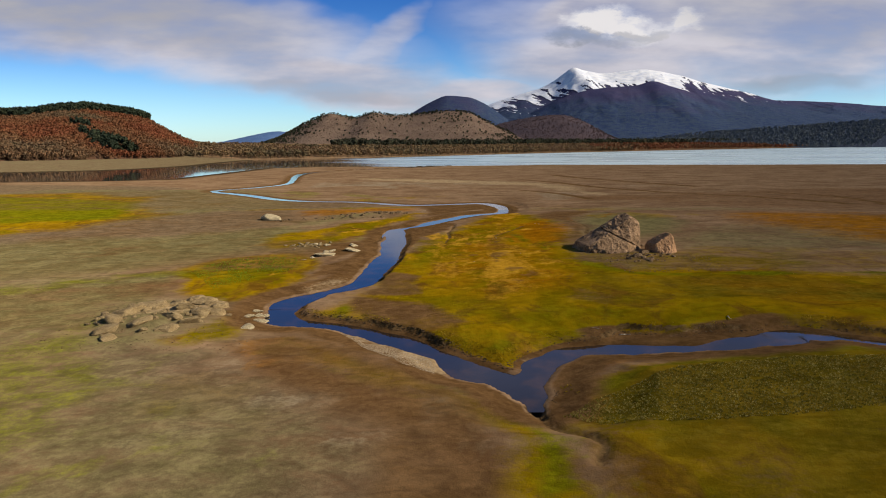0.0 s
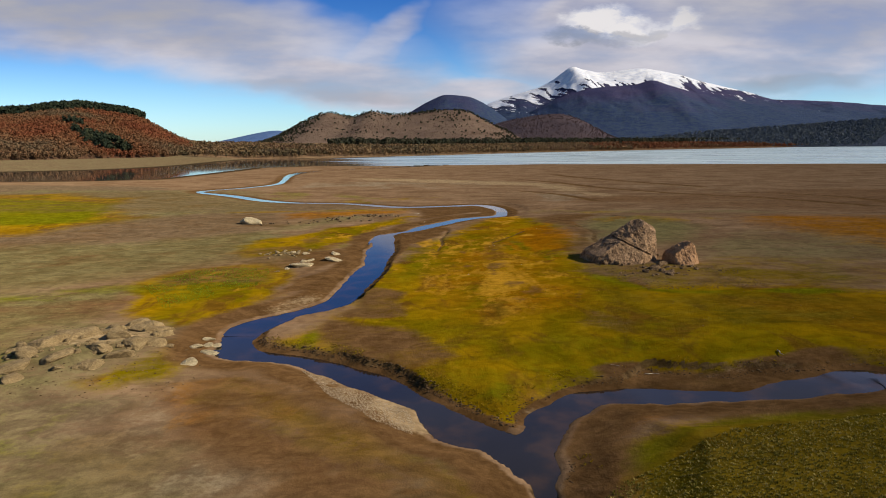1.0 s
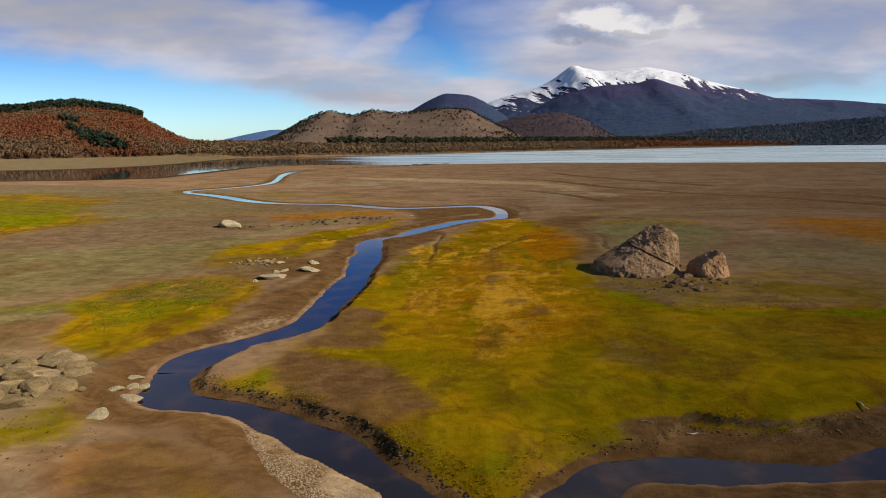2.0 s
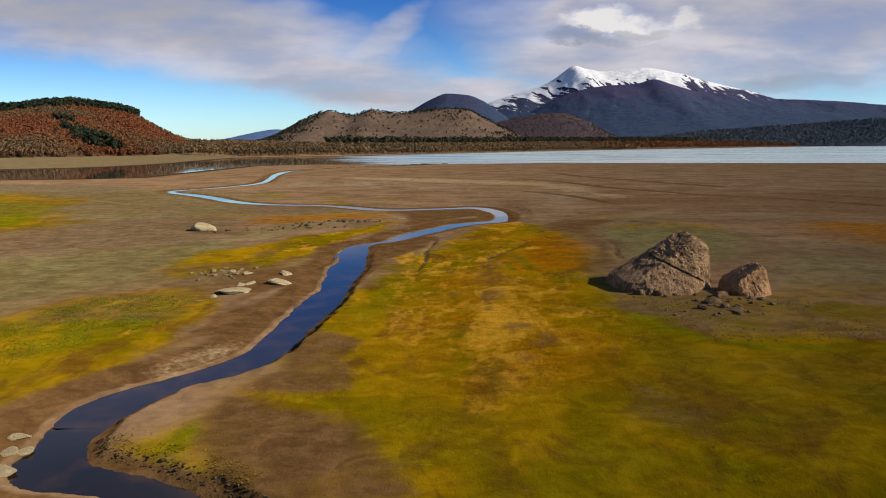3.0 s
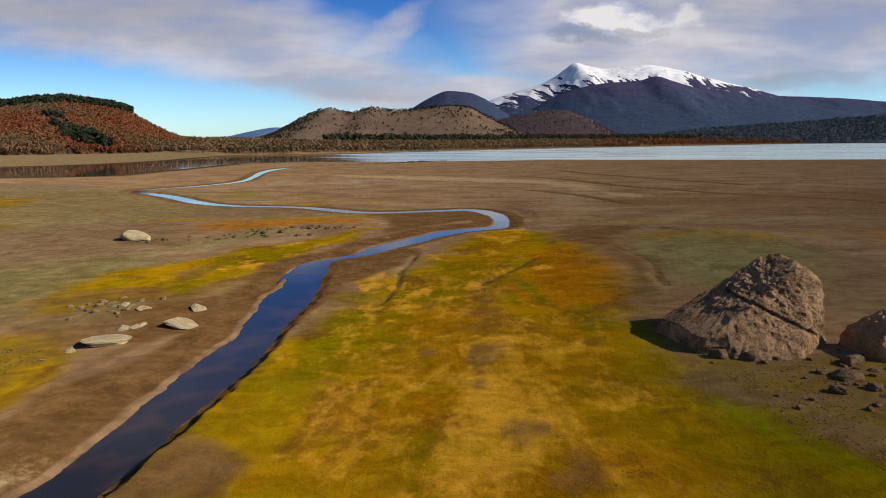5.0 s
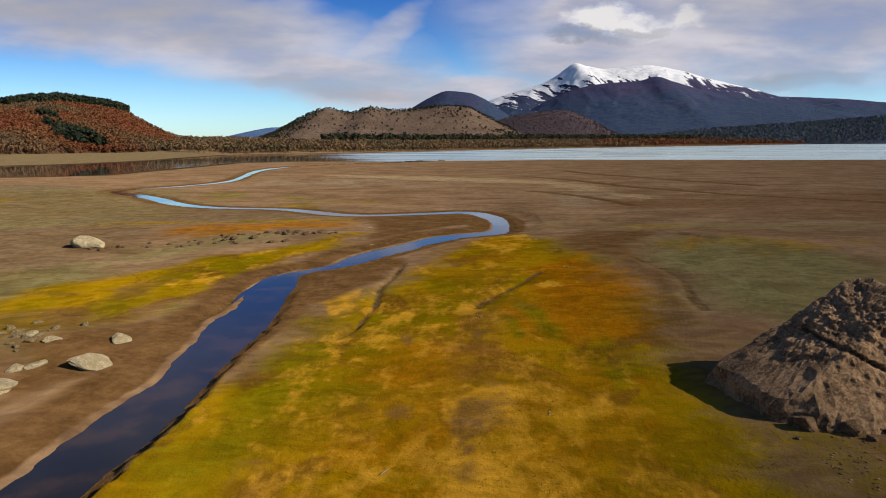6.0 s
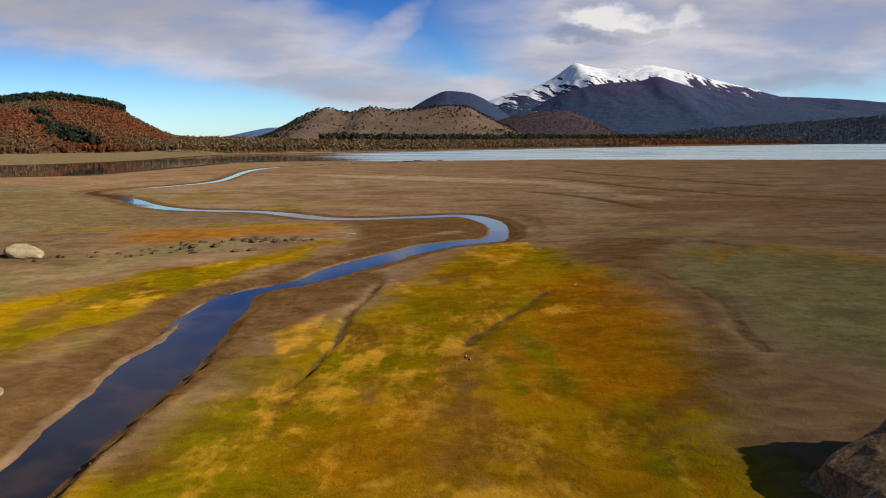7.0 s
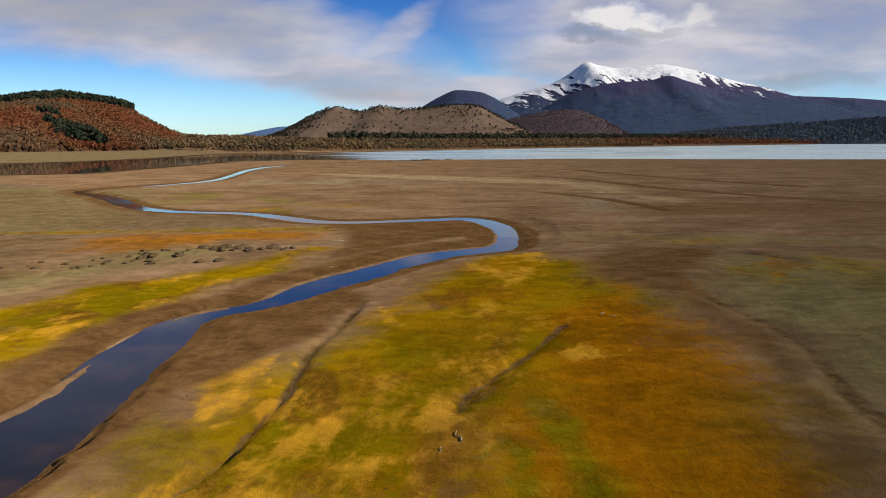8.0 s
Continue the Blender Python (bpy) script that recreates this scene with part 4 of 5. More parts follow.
for line, dz in ((BROOK, 0.0), (BROOK_B, 0.004), (BROOK_C, 0.0), (SIDE_BROOK, -0.004)):
    d = np.gradient(line[:, :2], axis=0)
    n = np.stack([-d[:, 1], d[:, 0]], -1) / np.linalg.norm(d, axis=1)[:, None]
    s = np.linspace(-1, 1, 7)[None, :] * (line[:, 2:3] * 1.3 + 0.2)
    X, Y = line[:, 0:1] + n[:, 0:1] * s, line[:, 1:2] + n[:, 1:2] * s
    Z = water_level(np.repeat(line[:, 0:1], 7, 1), np.repeat(line[:, 1:2], 7, 1), line is SIDE_BROOK) + dz
    tagged(new("water", grid_mesh("brook", X, Y, Z, brook_mat)), "shallow blue brook winding through the mud", "brook", kind="structure")


# ---- hills ----
def height_at(x, y):
    return ground_z(np.atleast_1d(np.asarray(x, float)), np.atleast_1d(np.asarray(y, float)))[0]


def ridge_hill(name, line, y0, front, behind, mat, label, category, rough=6.0, seed=0, cols=160, rows=70, sharp=1.4, foot=1.0, gully=0.0):
    """A hill with a given crest line along x, sloping towards the lake and away from it. Returns the object and its height function."""
    c = curve(line, 6)
    order = np.argsort(c[:, 0])
    cx, cz = c[order, 0], c[order, 1]

    def z_of(x, y):
        top = np.interp(x, cx, cz, left=cz[0] * 0.6, right=cz[-1] * 0.6)
        t = np.where(y < y0, (y0 - y) / front, (y - y0) / behind)
        lean = np.clip(1 - t, 0, 1) ** sharp
        n = fbm(x, y, 1 / (front * 0.35), 5, seed)
        crag = 1 - np.abs(fbm(x + 0.15 * (y0 - y), y * 0.35, 1 / (front * 0.10), 4, seed + 1))
        away = step(t, 0.0, 0.15)
        return foot + (top - foot) * lean + away * lean * (rough * n - gully * (1 - crag) * 3) + 0.25 * rough * fbm(x, y, 1 / (front * 0.05), 3, seed + 2) * np.clip(lean * 3, 0, 1)

    X, Y = np.meshgrid(np.linspace(cx[0], cx[-1], cols), np.concatenate([np.linspace(y0 - front, y0, rows), np.linspace(y0, y0 + behind, rows // 3)[1:]]))
    Z = z_of(X, Y)
    Z[0, :], Z[-1, :] = -3, -3
    ob = tagged(new(name, grid_mesh(name, X, Y, Z, mat)), label, category)
    return ob, z_of, (X, Y, Z)


scrub = slope_material("autumn_scrub", (0.150, 0.098, 0.066), (0.225, 0.150, 0.100), (0.115, 0.084, 0.058), 0.012, 0.5)
# Ash tones are blue-violet, with distance haze put into them.
hazy_ash = slope_material("hazy_ash_slope", (0.046, 0.046, 0.106), (0.074, 0.060, 0.116), (0.036, 0.046, 0.100), 0.008, 0.5, 6)
k = Nodes(hazy_ash.node_tree)
b = hazy_ash.node_tree.nodes["Principled BSDF"]
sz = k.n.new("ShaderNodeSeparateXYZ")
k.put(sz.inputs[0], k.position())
# Wooded belt lower down; its navy tone holds the same painted haze.
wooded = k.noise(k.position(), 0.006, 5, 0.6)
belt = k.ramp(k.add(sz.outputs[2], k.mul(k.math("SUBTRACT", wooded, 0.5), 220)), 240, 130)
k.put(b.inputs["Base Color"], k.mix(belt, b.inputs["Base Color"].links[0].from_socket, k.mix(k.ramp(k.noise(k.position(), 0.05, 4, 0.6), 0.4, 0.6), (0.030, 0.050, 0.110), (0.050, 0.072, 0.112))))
# Forest floor tone is blued to carry distance haze in the colour.
forest_floor = slope_material("hazy_forest_slope", (0.036, 0.048, 0.078), (0.050, 0.062, 0.088), (0.030, 0.040, 0.066), 0.012, 0.7, 8)
# The ridge's blue is distance haze put into the slope colour.
haze_slope = slope_material("hazed_blue_slope", (0.09, 0.16, 0.32), (0.13, 0.21, 0.37), (0.09, 0.16, 0.30), 0.01, 0.4)
autumn_floor = slope_material("leaf_litter_slope", (0.125, 0.064, 0.036), (0.15, 0.080, 0.045), (0.10, 0.058, 0.034), 0.02, 0.6)
heath = slope_material("purple_heath", (0.062, 0.046, 0.052), (0.095, 0.064, 0.062), (0.042, 0.038, 0.052), 0.012, 0.5)

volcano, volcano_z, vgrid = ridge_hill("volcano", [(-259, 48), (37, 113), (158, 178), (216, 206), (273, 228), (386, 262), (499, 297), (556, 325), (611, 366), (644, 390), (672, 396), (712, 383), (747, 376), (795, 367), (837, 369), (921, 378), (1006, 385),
    (1062, 380), (1133, 368), (1233, 346), (1347, 315), (1461, 287), (1576, 261), (1648, 234), (1705, 227), (1888, 221), (2164, 203), (2669, 156)], 3600, 1500, 500, hazy_ash,
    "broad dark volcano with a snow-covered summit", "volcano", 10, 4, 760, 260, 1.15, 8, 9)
X, Y, Z = vgrid
# snow lies on the upper slopes, broken by ribs of rock
fall = (3600 - Y) * np.clip((X - 900) / 700, -1, 1)
rib = 0.55 * fbm(X + 0.3 * fall, Y * 0.07, 1 / 13, 3, 61, 0.75) + 0.40 * fbm(X + 0.3 * fall, Y * 0.12, 1 / 42, 3, 62, 0.6)
line_z = 236 + np.interp(X, [200, 420, 560, 700, 1000, 1350, 1640], [-70, -50, -30, 0, 20, 10, -25])
above = Z - line_z + 30 * fbm(X, Y, 1 / 110, 3, 63)
snowy = (above / 90 + 2.3 * rib > 0.1) & (X < 1660) & (X > 190) & (Y < 3700)
snowy &= ~((rib < -0.20 - 0.30 * step(above, 15, 110)) & (Y < 3594))
ny, nx = X.shape
idx = np.arange(nx * ny).reshape(ny, nx)
quads = np.stack([idx[:-1, :-1], idx[:-1, 1:], idx[1:, 1:], idx[1:, :-1]], -1)
pick = snowy[:-1, :-1] & snowy[1:, 1:] & snowy[:-1, 1:] & snowy[1:, :-1]
used, faces = np.unique(quads[pick], return_inverse=True)
m, k, b = material("old_snow", 0.6)
n = k.noise(k.position(), 0.03, 5, 0.6)
k.put(b.inputs["Base Color"], k.mix(k.ramp(n, 0.35, 0.6), (0.70, 0.72, 0.78), (0.90, 0.89, 0.88)))
k.put(b.inputs["Normal"], k.bump(n, 0.6, 8.0))
snow = new("snow_cap", raw_mesh(bpy.data.meshes.new("snow_cap"), np.stack([X, Y, Z + 2.5], -1).reshape(-1, 3)[used], faces.reshape(-1, 4), m, True))
snow.parent = volcano
tagged(snow, "patchy white snow streaked by dark rock")

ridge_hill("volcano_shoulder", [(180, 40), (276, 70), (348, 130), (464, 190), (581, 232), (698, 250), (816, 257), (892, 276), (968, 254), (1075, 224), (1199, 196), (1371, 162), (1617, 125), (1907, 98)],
    3000, 900, 500, hazy_ash, "bare dark shoulder cone before the snowy volcano", "mountain", 7, 9, 240, 90, 1.2, 5, 5)
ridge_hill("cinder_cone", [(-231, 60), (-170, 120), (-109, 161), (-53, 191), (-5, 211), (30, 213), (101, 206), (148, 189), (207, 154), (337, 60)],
    2900, 500, 300, hazy_ash, "grey-brown rounded cinder cone", "hill", 4, 13, 120, 50, 1.1)
_, back_hill_z, _ = ridge_hill("wooded_hill", [(-520, 4), (-480, 20), (-440, 38), (-384, 73), (-321, 98), (-291, 95), (-244, 87), (-197, 100), (-151, 92), (-105, 93), (-43, 99), (19, 103), (66, 98), (112, 76), (159, 52), (206, 30), (260, 6)],
    1900, 420, 300, scrub, "tan autumn hill with dark trees on its crest", "hill", 7, 17, 200, 80, 1.0)
_, heath_z, _ = ridge_hill("heath_mound", [(60, 10), (94, 38), (166, 74), (273, 97), (381, 105), (453, 82), (508, 52), (544, 30), (600, 5)], 2250, 400, 200, heath,
    "low purple-brown mound at the volcano's foot", "hill", 5, 23, 140, 60, 1.1)
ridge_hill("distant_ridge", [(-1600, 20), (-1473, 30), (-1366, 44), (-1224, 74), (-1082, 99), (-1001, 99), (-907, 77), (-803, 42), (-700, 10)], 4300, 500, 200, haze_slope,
    "far ridge beyond the valley, coloured haze blue", "ridge", 5, 29, 100, 40, 1.0)
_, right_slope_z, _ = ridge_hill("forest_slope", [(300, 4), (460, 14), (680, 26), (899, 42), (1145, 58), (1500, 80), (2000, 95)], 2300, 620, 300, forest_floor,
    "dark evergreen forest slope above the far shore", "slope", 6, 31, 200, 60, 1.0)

# the hill beside the lake follows the bend of the shore
FOOT = ([-0.90, -0.655, -0.571, -0.487, -0.404, -0.345, -0.30], [430, 500, 535, 590, 640, 700, 770])
CREST = ([-0.90, -0.853, -0.745, -0.646, -0.604, -0.563, -0.521, -0.4815, -0.441, -0.425, -0.401, -0.378, -0.353, -0.337, -0.31],
         [0.030, 0.040, 0.049, 0.0506, 0.052, 0.0572, 0.0599, 0.0546, 0.048, 0.0414, 0.027, 0.0151, 0.0072, -0.002, -0.008])


def shore_hill_z(a, s):
    """Place on the hill beside the lake: bearing a, and s from the foot (0) over the crest (1) and down behind (2)."""
    start = np.interp(a, *FOOT)
    y = start + s * 240
    top = np.maximum(11.5 + np.interp(a, *CREST) * (start + 240) - 6.5, 1.0)
    x = a * y
    z = 0.3 + top * np.where(s < 1, np.clip(s, 0, 1) ** 0.8, np.cos(np.clip(s - 1, 0, 1) * np.pi / 2)) + 1.8 * fbm(x, y, 0.012, 4, 71) * step(s, 0.02, 0.3) * step(s, 1.0, 0.8)
    return x, y, z


A, S = np.meshgrid(np.linspace(-0.90, -0.30, 160), np.linspace(0, 2, 70))
HX, HY, HZ = shore_hill_z(A, S)
HZ[0, :], HZ[-1, :] = -2, -2
tagged(new("shore_hill", grid_mesh("shore_hill", HX, HY, HZ, autumn_floor)), "rounded hill under russet autumn woods by the lake", "hill")


# ---- trees ----
def lump(rng, subdiv=1):
    bm = bmesh.new()
    bmesh.ops.create_icosphere(bm, subdivisions=subdiv, radius=1.0)
    v = np.array([q.co[:] for q in bm.verts])
    f = np.array([[q.index for q in face.verts] for face in bm.faces])
    bm.free()
    return v * (1 + 0.28 * rng.standard_normal((len(v), 1))), f


def far_crown(rng, n=26):
    """A light crown of many small sprays of twigs and leaves round a forked trunk, for woods far off; unit height."""
    vs, fs, off = [], [], 0
    lean = rng.normal(0, 0.04, 2)
    for i in range(n):
        d = rng.normal(0, 1, 3)
        d /= np.linalg.norm(d)
        c = np.array([0.27, 0.27, 0.33]) * d * rng.uniform(0.35, 1.0) + [lean[0], lean[1], 0.62]
        e = np.cross(d + rng.normal(0, 0.55, 3), rng.normal(0, 1, 3))
        e /= np.linalg.norm(e)
        g = np.cross(d + rng.normal(0, 0.4, 3), e)
        g /= np.linalg.norm(g)
        r = rng.uniform(0.10, 0.19)
        vs.append(np.array([c - e * r, c + e * r * rng.uniform(0.6, 1.1) - g * r * 0.4, c + g * r * 1.2]))
        fs.append(np.array([(0, 1, 2)]) + off)
        off += 3
    for a, b, w in (((0, 0, -0.05), (lean[0], lean[1], 0.7), 0.03), ((0.01, 0, 0.3), (0.14, 0.05, 0.75), 0.018)):
        a, b = np.array(a), np.array(b)
        t = np.array([[math.cos(q), math.sin(q), 0] for q in (0, 2.1, 4.2)])
        vs.append(np.vstack([a + t * w, b + t * w * 0.5]))
        fs.append(np.array([(0, 1, 4), (0, 4, 3), (1, 2, 5), (1, 5, 4), (2, 0, 3), (2, 3, 5)]) + off)
        off += 6
    return np.vstack(vs), np.vstack(fs)


def wood(name, kinds, places, heights, tints, mat, label, category, wide=1.0):
    """Many trees as one mesh."""
    rng = np.random.default_rng(len(places))
    kinds = [kinds(rng) for _ in range(9)]
    vs, fs, ts, off = [], [], [], 0
    turn = rng.uniform(0, 2 * np.pi, len(places))
    which = rng.integers(0, 9, len(places))
    for (x, y, z), h, t, a, i in zip(places, heights, tints, turn, which):
        v, f = kinds[i]
        c, s = math.cos(a) * h * wide, math.sin(a) * h * wide
        vs.append(np.stack([v[:, 0] * c - v[:, 1] * s + x, v[:, 0] * s + v[:, 1] * c + y, v[:, 2] * h + z], -1))
        fs.append(f + off)
        ts.append(np.full(len(v), t))
        off += len(v)
    me = raw_mesh(bpy.data.meshes.new(name), np.vstack(vs), np.vstack(fs), mat, True)
    store(me, "tint", np.concatenate(ts))
    return tagged(new(name, me), label, category, kind="stuff")


russet = leaf_material("russet_leaves", [(0.185, 0.058, 0.026), (0.180, 0.074, 0.032), (0.165, 0.088, 0.042), (0.140, 0.092, 0.050), (0.090, 0.085, 0.038)])
brush = leaf_material("bare_brown_twigs", [(0.16, 0.085, 0.045), (0.17, 0.11, 0.06), (0.21, 0.13, 0.06), (0.13, 0.10, 0.05), (0.10, 0.065, 0.04)])
needles = leaf_material("dark_needles", [(0.018, 0.026, 0.016), (0.028, 0.036, 0.02), (0.04, 0.045, 0.022)])

hill_scrub = leaf_material("hill_scrub", [(0.16, 0.10, 0.068), (0.19, 0.125, 0.084), (0.22, 0.15, 0.10), (0.14, 0.105, 0.07)])
mound_scrub = leaf_material("mound_scrub", [(0.075, 0.055, 0.062), (0.105, 0.070, 0.066), (0.125, 0.085, 0.074)])
hill_leaves = leaf_material("hill_leaves", [(0.030, 0.036, 0.022), (0.048, 0.050, 0.028), (0.070, 0.060, 0.034)])
# Paler and bluer than dark_needles: distance haze mixed into the leaf colour.
hazy_needles = leaf_material("hazy_needles", [(0.072, 0.092, 0.125), (0.095, 0.114, 0.134), (0.125, 0.138, 0.138)])
rng = np.random.default_rng(4)
n = 24000
a, sv = rng.uniform(-0.80, -0.335, n), rng.uniform(0.0, 1.15, n) ** 0.85
x, y, z = shore_hill_z(a, sv)
crest = sv > 0.90
wood("autumn_wood", far_crown, np.stack([x, y, z], -1)[~crest], rng.uniform(3.5, 7.5, n)[~crest], np.clip(0.42 + 0.75 * fbm(x, y, 0.016, 3, 81) + rng.normal(0, 0.07, n), 0, 1)[~crest], russet,
     "dense russet and brown autumn trees on the slope", "trees", 1.0)
dark = (fbm(x, y, 0.018, 3, 83) > 0.46) & ~crest
top = crest & (a < -0.43)
keep = top | (dark & (rng.random(n) < 0.35))
wood("evergreen_wood", far_crown, np.stack([x, y, z], -1)[keep], rng.uniform(7, 13, n)[keep], rng.random(n)[keep], needles, "dark evergreens along the hill's crest", "trees", 0.95)


def along_shore(n, lo, hi, deep, rng):
    """Random places on the land behind the far shore."""
    sx = np.array([-260, -178, -145, -54, 2, 70, 156, 381, 760, 1153, 1500])
    sy = np.array([650, 640, 664, 745, 820, 908, 1020, 1240, 1578, 1932, 2256])
    x = rng.uniform(lo, hi, n)
    y = np.interp(x, sx, sy) + rng.random(n) ** 0.8 * deep + 12
    return x, y, height_at(x, y)


x, y, z = along_shore(9000, -360, 330, 210, rng)
wood("shore_wood", far_crown, np.stack([x, y, z], -1), rng.uniform(4, 8.5, len(x)), np.clip(0.5 + 0.5 * fbm(x, y, 0.015, 3, 85) + rng.normal(0, 0.15, len(x)), 0, 1), brush, "bare brown autumn trees along the far shore", "trees", 0.95)
x, y, z = along_shore(6000, 260, 1500, 190, rng)
wood("shore_wood", far_crown, np.stack([x, y, z], -1), rng.uniform(5, 10, len(x)), np.clip(0.25 + 0.5 * fbm(x, y, 0.01, 3, 86) + rng.normal(0, 0.12, len(x)), 0, 1), russet, "russet thicket along the far lake shore", "trees", 1.0)
x, y, z = along_shore(4200, -150, 1500, 110, rng)
y = y + 215
z = height_at(x, y)
wood("evergreen_wood", far_crown, np.stack([x, y, z], -1), rng.uniform(6, 15, len(x)) * np.interp(x, [-150, 500, 1500], [1.0, 1.0, 1.25]), rng.random(len(x)), hill_leaves, "belt of dark evergreens behind the shore", "trees", 0.9)
x, y = rng.uniform(-460, 190, 3600), rng.uniform(1560, 1925, 3600)
thick = (y > 1868 + 40 * fbm(x, y, 0.02, 3, 88)) | ((x < -330 + 60 * fbm(x, y, 0.02, 2, 89)) & (rng.random(3600) < 0.7)) | ((fbm(x, y, 0.012, 3, 87) > 0.35) & (rng.random(3600) < 0.3)) | (rng.random(3600) < 0.035)
lean = ~thick & (rng.random(3600) < 0.8)
wood("shore_wood", far_crown, np.stack([x, y, back_hill_z(x, y) - 0.5], -1)[lean], rng.uniform(1.6, 3.2, lean.sum()), np.clip(0.45 + 0.5 * fbm(x, y, 0.02, 3, 90)[lean] + rng.normal(0, 0.12, lean.sum()), 0, 1), hill_scrub, "bare tan scrub over the hill", "trees", 1.5)
x, y = x[thick], y[thick]
wood("evergreen_wood", far_crown, np.stack([x, y, back_hill_z(x, y) - 0.5], -1), rng.uniform(4, 8, len(x)), rng.random(len(x)), hill_leaves, "dark trees along the tan hill's crest", "trees", 1.5)
x, y = rng.uniform(70, 590, 2200), rng.uniform(1870, 2260, 2200)
wood("shore_wood", far_crown, np.stack([x, y, heath_z(x, y) - 0.5], -1), rng.uniform(2.5, 6, len(x)), np.clip(0.5 + 0.6 * fbm(x, y, 0.015, 3, 91), 0, 1), mound_scrub, "thin brown scrub over the low mound", "trees", 1.2)
x, y = 1660 - 1240 * rng.random(11000) ** 1.4, rng.uniform(1660, 2420, 11000)
ok = y > 330 + x * 1.3
x, y = x[ok], y[ok]
wood("evergreen_wood", far_crown, np.stack([x, y, np.maximum(right_slope_z(x, y), height_at(x, y)) - 0.5], -1), rng.uniform(6, 15, len(x)), rng.random(len(x)), hazy_needles, "dark evergreen forest on the far slope", "trees", 0.95)


# ---- rocks ----
def planes_rock(planes, centre, subdiv, rough, seed, grain=0.03, crack=None):
    """A rock bounded by flat faces (normal, distance from the centre), then weathered."""
    bm = bmesh.new()
    bmesh.ops.create_icosphere(bm, subdivisions=subdiv, radius=1.0)
    v = np.array([q.co[:] for q in bm.verts])
    f = np.array([[q.index for q in face.verts] for face in bm.faces])
    bm.free()
    n = np.array([p[:3] for p in planes], float)
    n /= np.linalg.norm(n, axis=1)[:, None]
    d = np.array([p[3] for p in planes], float)
    dot = v @ n.T
    r = np.where(dot > 0.05, d / np.maximum(dot, 0.05), 1e3)
    size = np.median(d)
    soft = (0.022 if subdiv > 4 else 0.07) * size
    r = -soft * np.log(np.exp(-r / soft).sum(1))
    p = v * r[:, None]
    q = p / size
    off = np.array([noise.fractal(Vector(a * 1.3 + seed * 5.3), 0.8, 2.1, 5) for a in q])
    chip = np.array([noise.fractal(Vector(a * 7.0 + seed), 0.6, 2.2, 5) - 0.7 * noise.voronoi(Vector(a * 12.0 + seed))[0][0] for a in q])
    pit = np.array([noise.noise(Vector(a * np.array([5, 5, 9]) - seed)) for a in q])
    p = p + v * (rough * off + grain * chip - grain * 0.7 * np.maximum(pit - 0.2, 0))[:, None]
    p = p + np.array(centre)
    if crack:
        at, normal, lo, hi, deep = crack
        wob = 0.06 * np.array([noise.noise(Vector(a * 1.7)) for a in p])
        g = np.abs((p - np.array(at)) @ np.array(normal) + wob)
        in_reach = (p[:, 0] > lo) & (p[:, 0] < hi) & (p[:, 1] < 0.3)
        p = p - v * (deep * np.exp(-(g / 0.045) ** 2) * in_reach)[:, None]
    return p, f


def rock_object(name, p, f, mat, at, label, group="", turn=0.0, category="rock"):
    ob = new(name, raw_mesh(bpy.data.meshes.new(name), p, f, mat))
    ob.matrix_basis = pose(*at, 0, 0, turn)
    return tagged(ob, label, category, group)


basalt = rock_material("weathered_basalt", (0.095, 0.056, 0.030), (0.44, 0.275, 0.150), (0.52, 0.36, 0.21), 1.5)
redstone = rock_material("reddish_stone", (0.27, 0.145, 0.066), (0.54, 0.31, 0.16), (0.58, 0.38, 0.21), 1.4)
pale_stone = rock_material("pale_dry_stone", (0.44, 0.33, 0.17), (0.70, 0.56, 0.33), (0.76, 0.64, 0.42), 2.0)
brown_stone = rock_material("brown_stone", (0.23, 0.16, 0.075), (0.40, 0.295, 0.15), (0.48, 0.37, 0.20), 2.0)
dark_stone = rock_material("dark_brown_stone", (0.075, 0.046, 0.024), (0.27, 0.175, 0.095), (0.36, 0.26, 0.15), 1.8)
outcrop_stone = rock_material("tan_outcrop_stone", (0.27, 0.18, 0.08), (0.47, 0.33, 0.155), (0.60, 0.45, 0.22), 1.6)
clod_mat = rock_material("dry_clod", (0.115, 0.072, 0.035), (0.21, 0.14, 0.07), (0.20, 0.16, 0.06), 2.0)

p, f = planes_rock([(-0.43, -0.12, 0.89, 1.27), (-0.04, -0.72, 0.69, 1.95), (0.96, -0.24, 0.12, 2.5), (0.52, -0.15, 0.84, 2.42), (0.1, 0.95, 0.3, 2.3), (-0.97, -0.2, 0.05, 3.95),
                    (-0.45, -0.8, 0.42, 3.3), (0.66, -0.72, 0.22, 2.6), (0.7, 0.5, 0.5, 2.6), (-0.45, 0.7, 0.6, 1.8), (0, 0, -1, 1.6)], (0.4, 0, 1.2), 6, 0.13, 3, 0.085,
                   ((0.1, -1.4, 1.42), (0.42, 0.0, 0.91), -1.0, 1.9, 0.24))
rock_object("boulder", p * np.array([1, 1, 1.06]), f, basalt, (17.0, 66.0, 0.75), "large cracked brown wedge-shaped boulder on mossy mud", category="boulder")
p, f = planes_rock([(-0.42, -0.1, 0.90, 0.98), (-0.05, -0.85, 0.52, 1.05), (0.90, -0.25, 0.36, 1.35), (0.62, 0.1, 0.78, 1.32), (0.1, 0.95, 0.3, 1.3), (-0.97, -0.2, 0.06, 1.75), (-0.5, -0.8, 0.2, 1.7),
                    (0.6, -0.75, 0.25, 1.4), (0, 0, -1, 1.0)], (0, 0, 0.75), 5, 0.09, 8, 0.05)
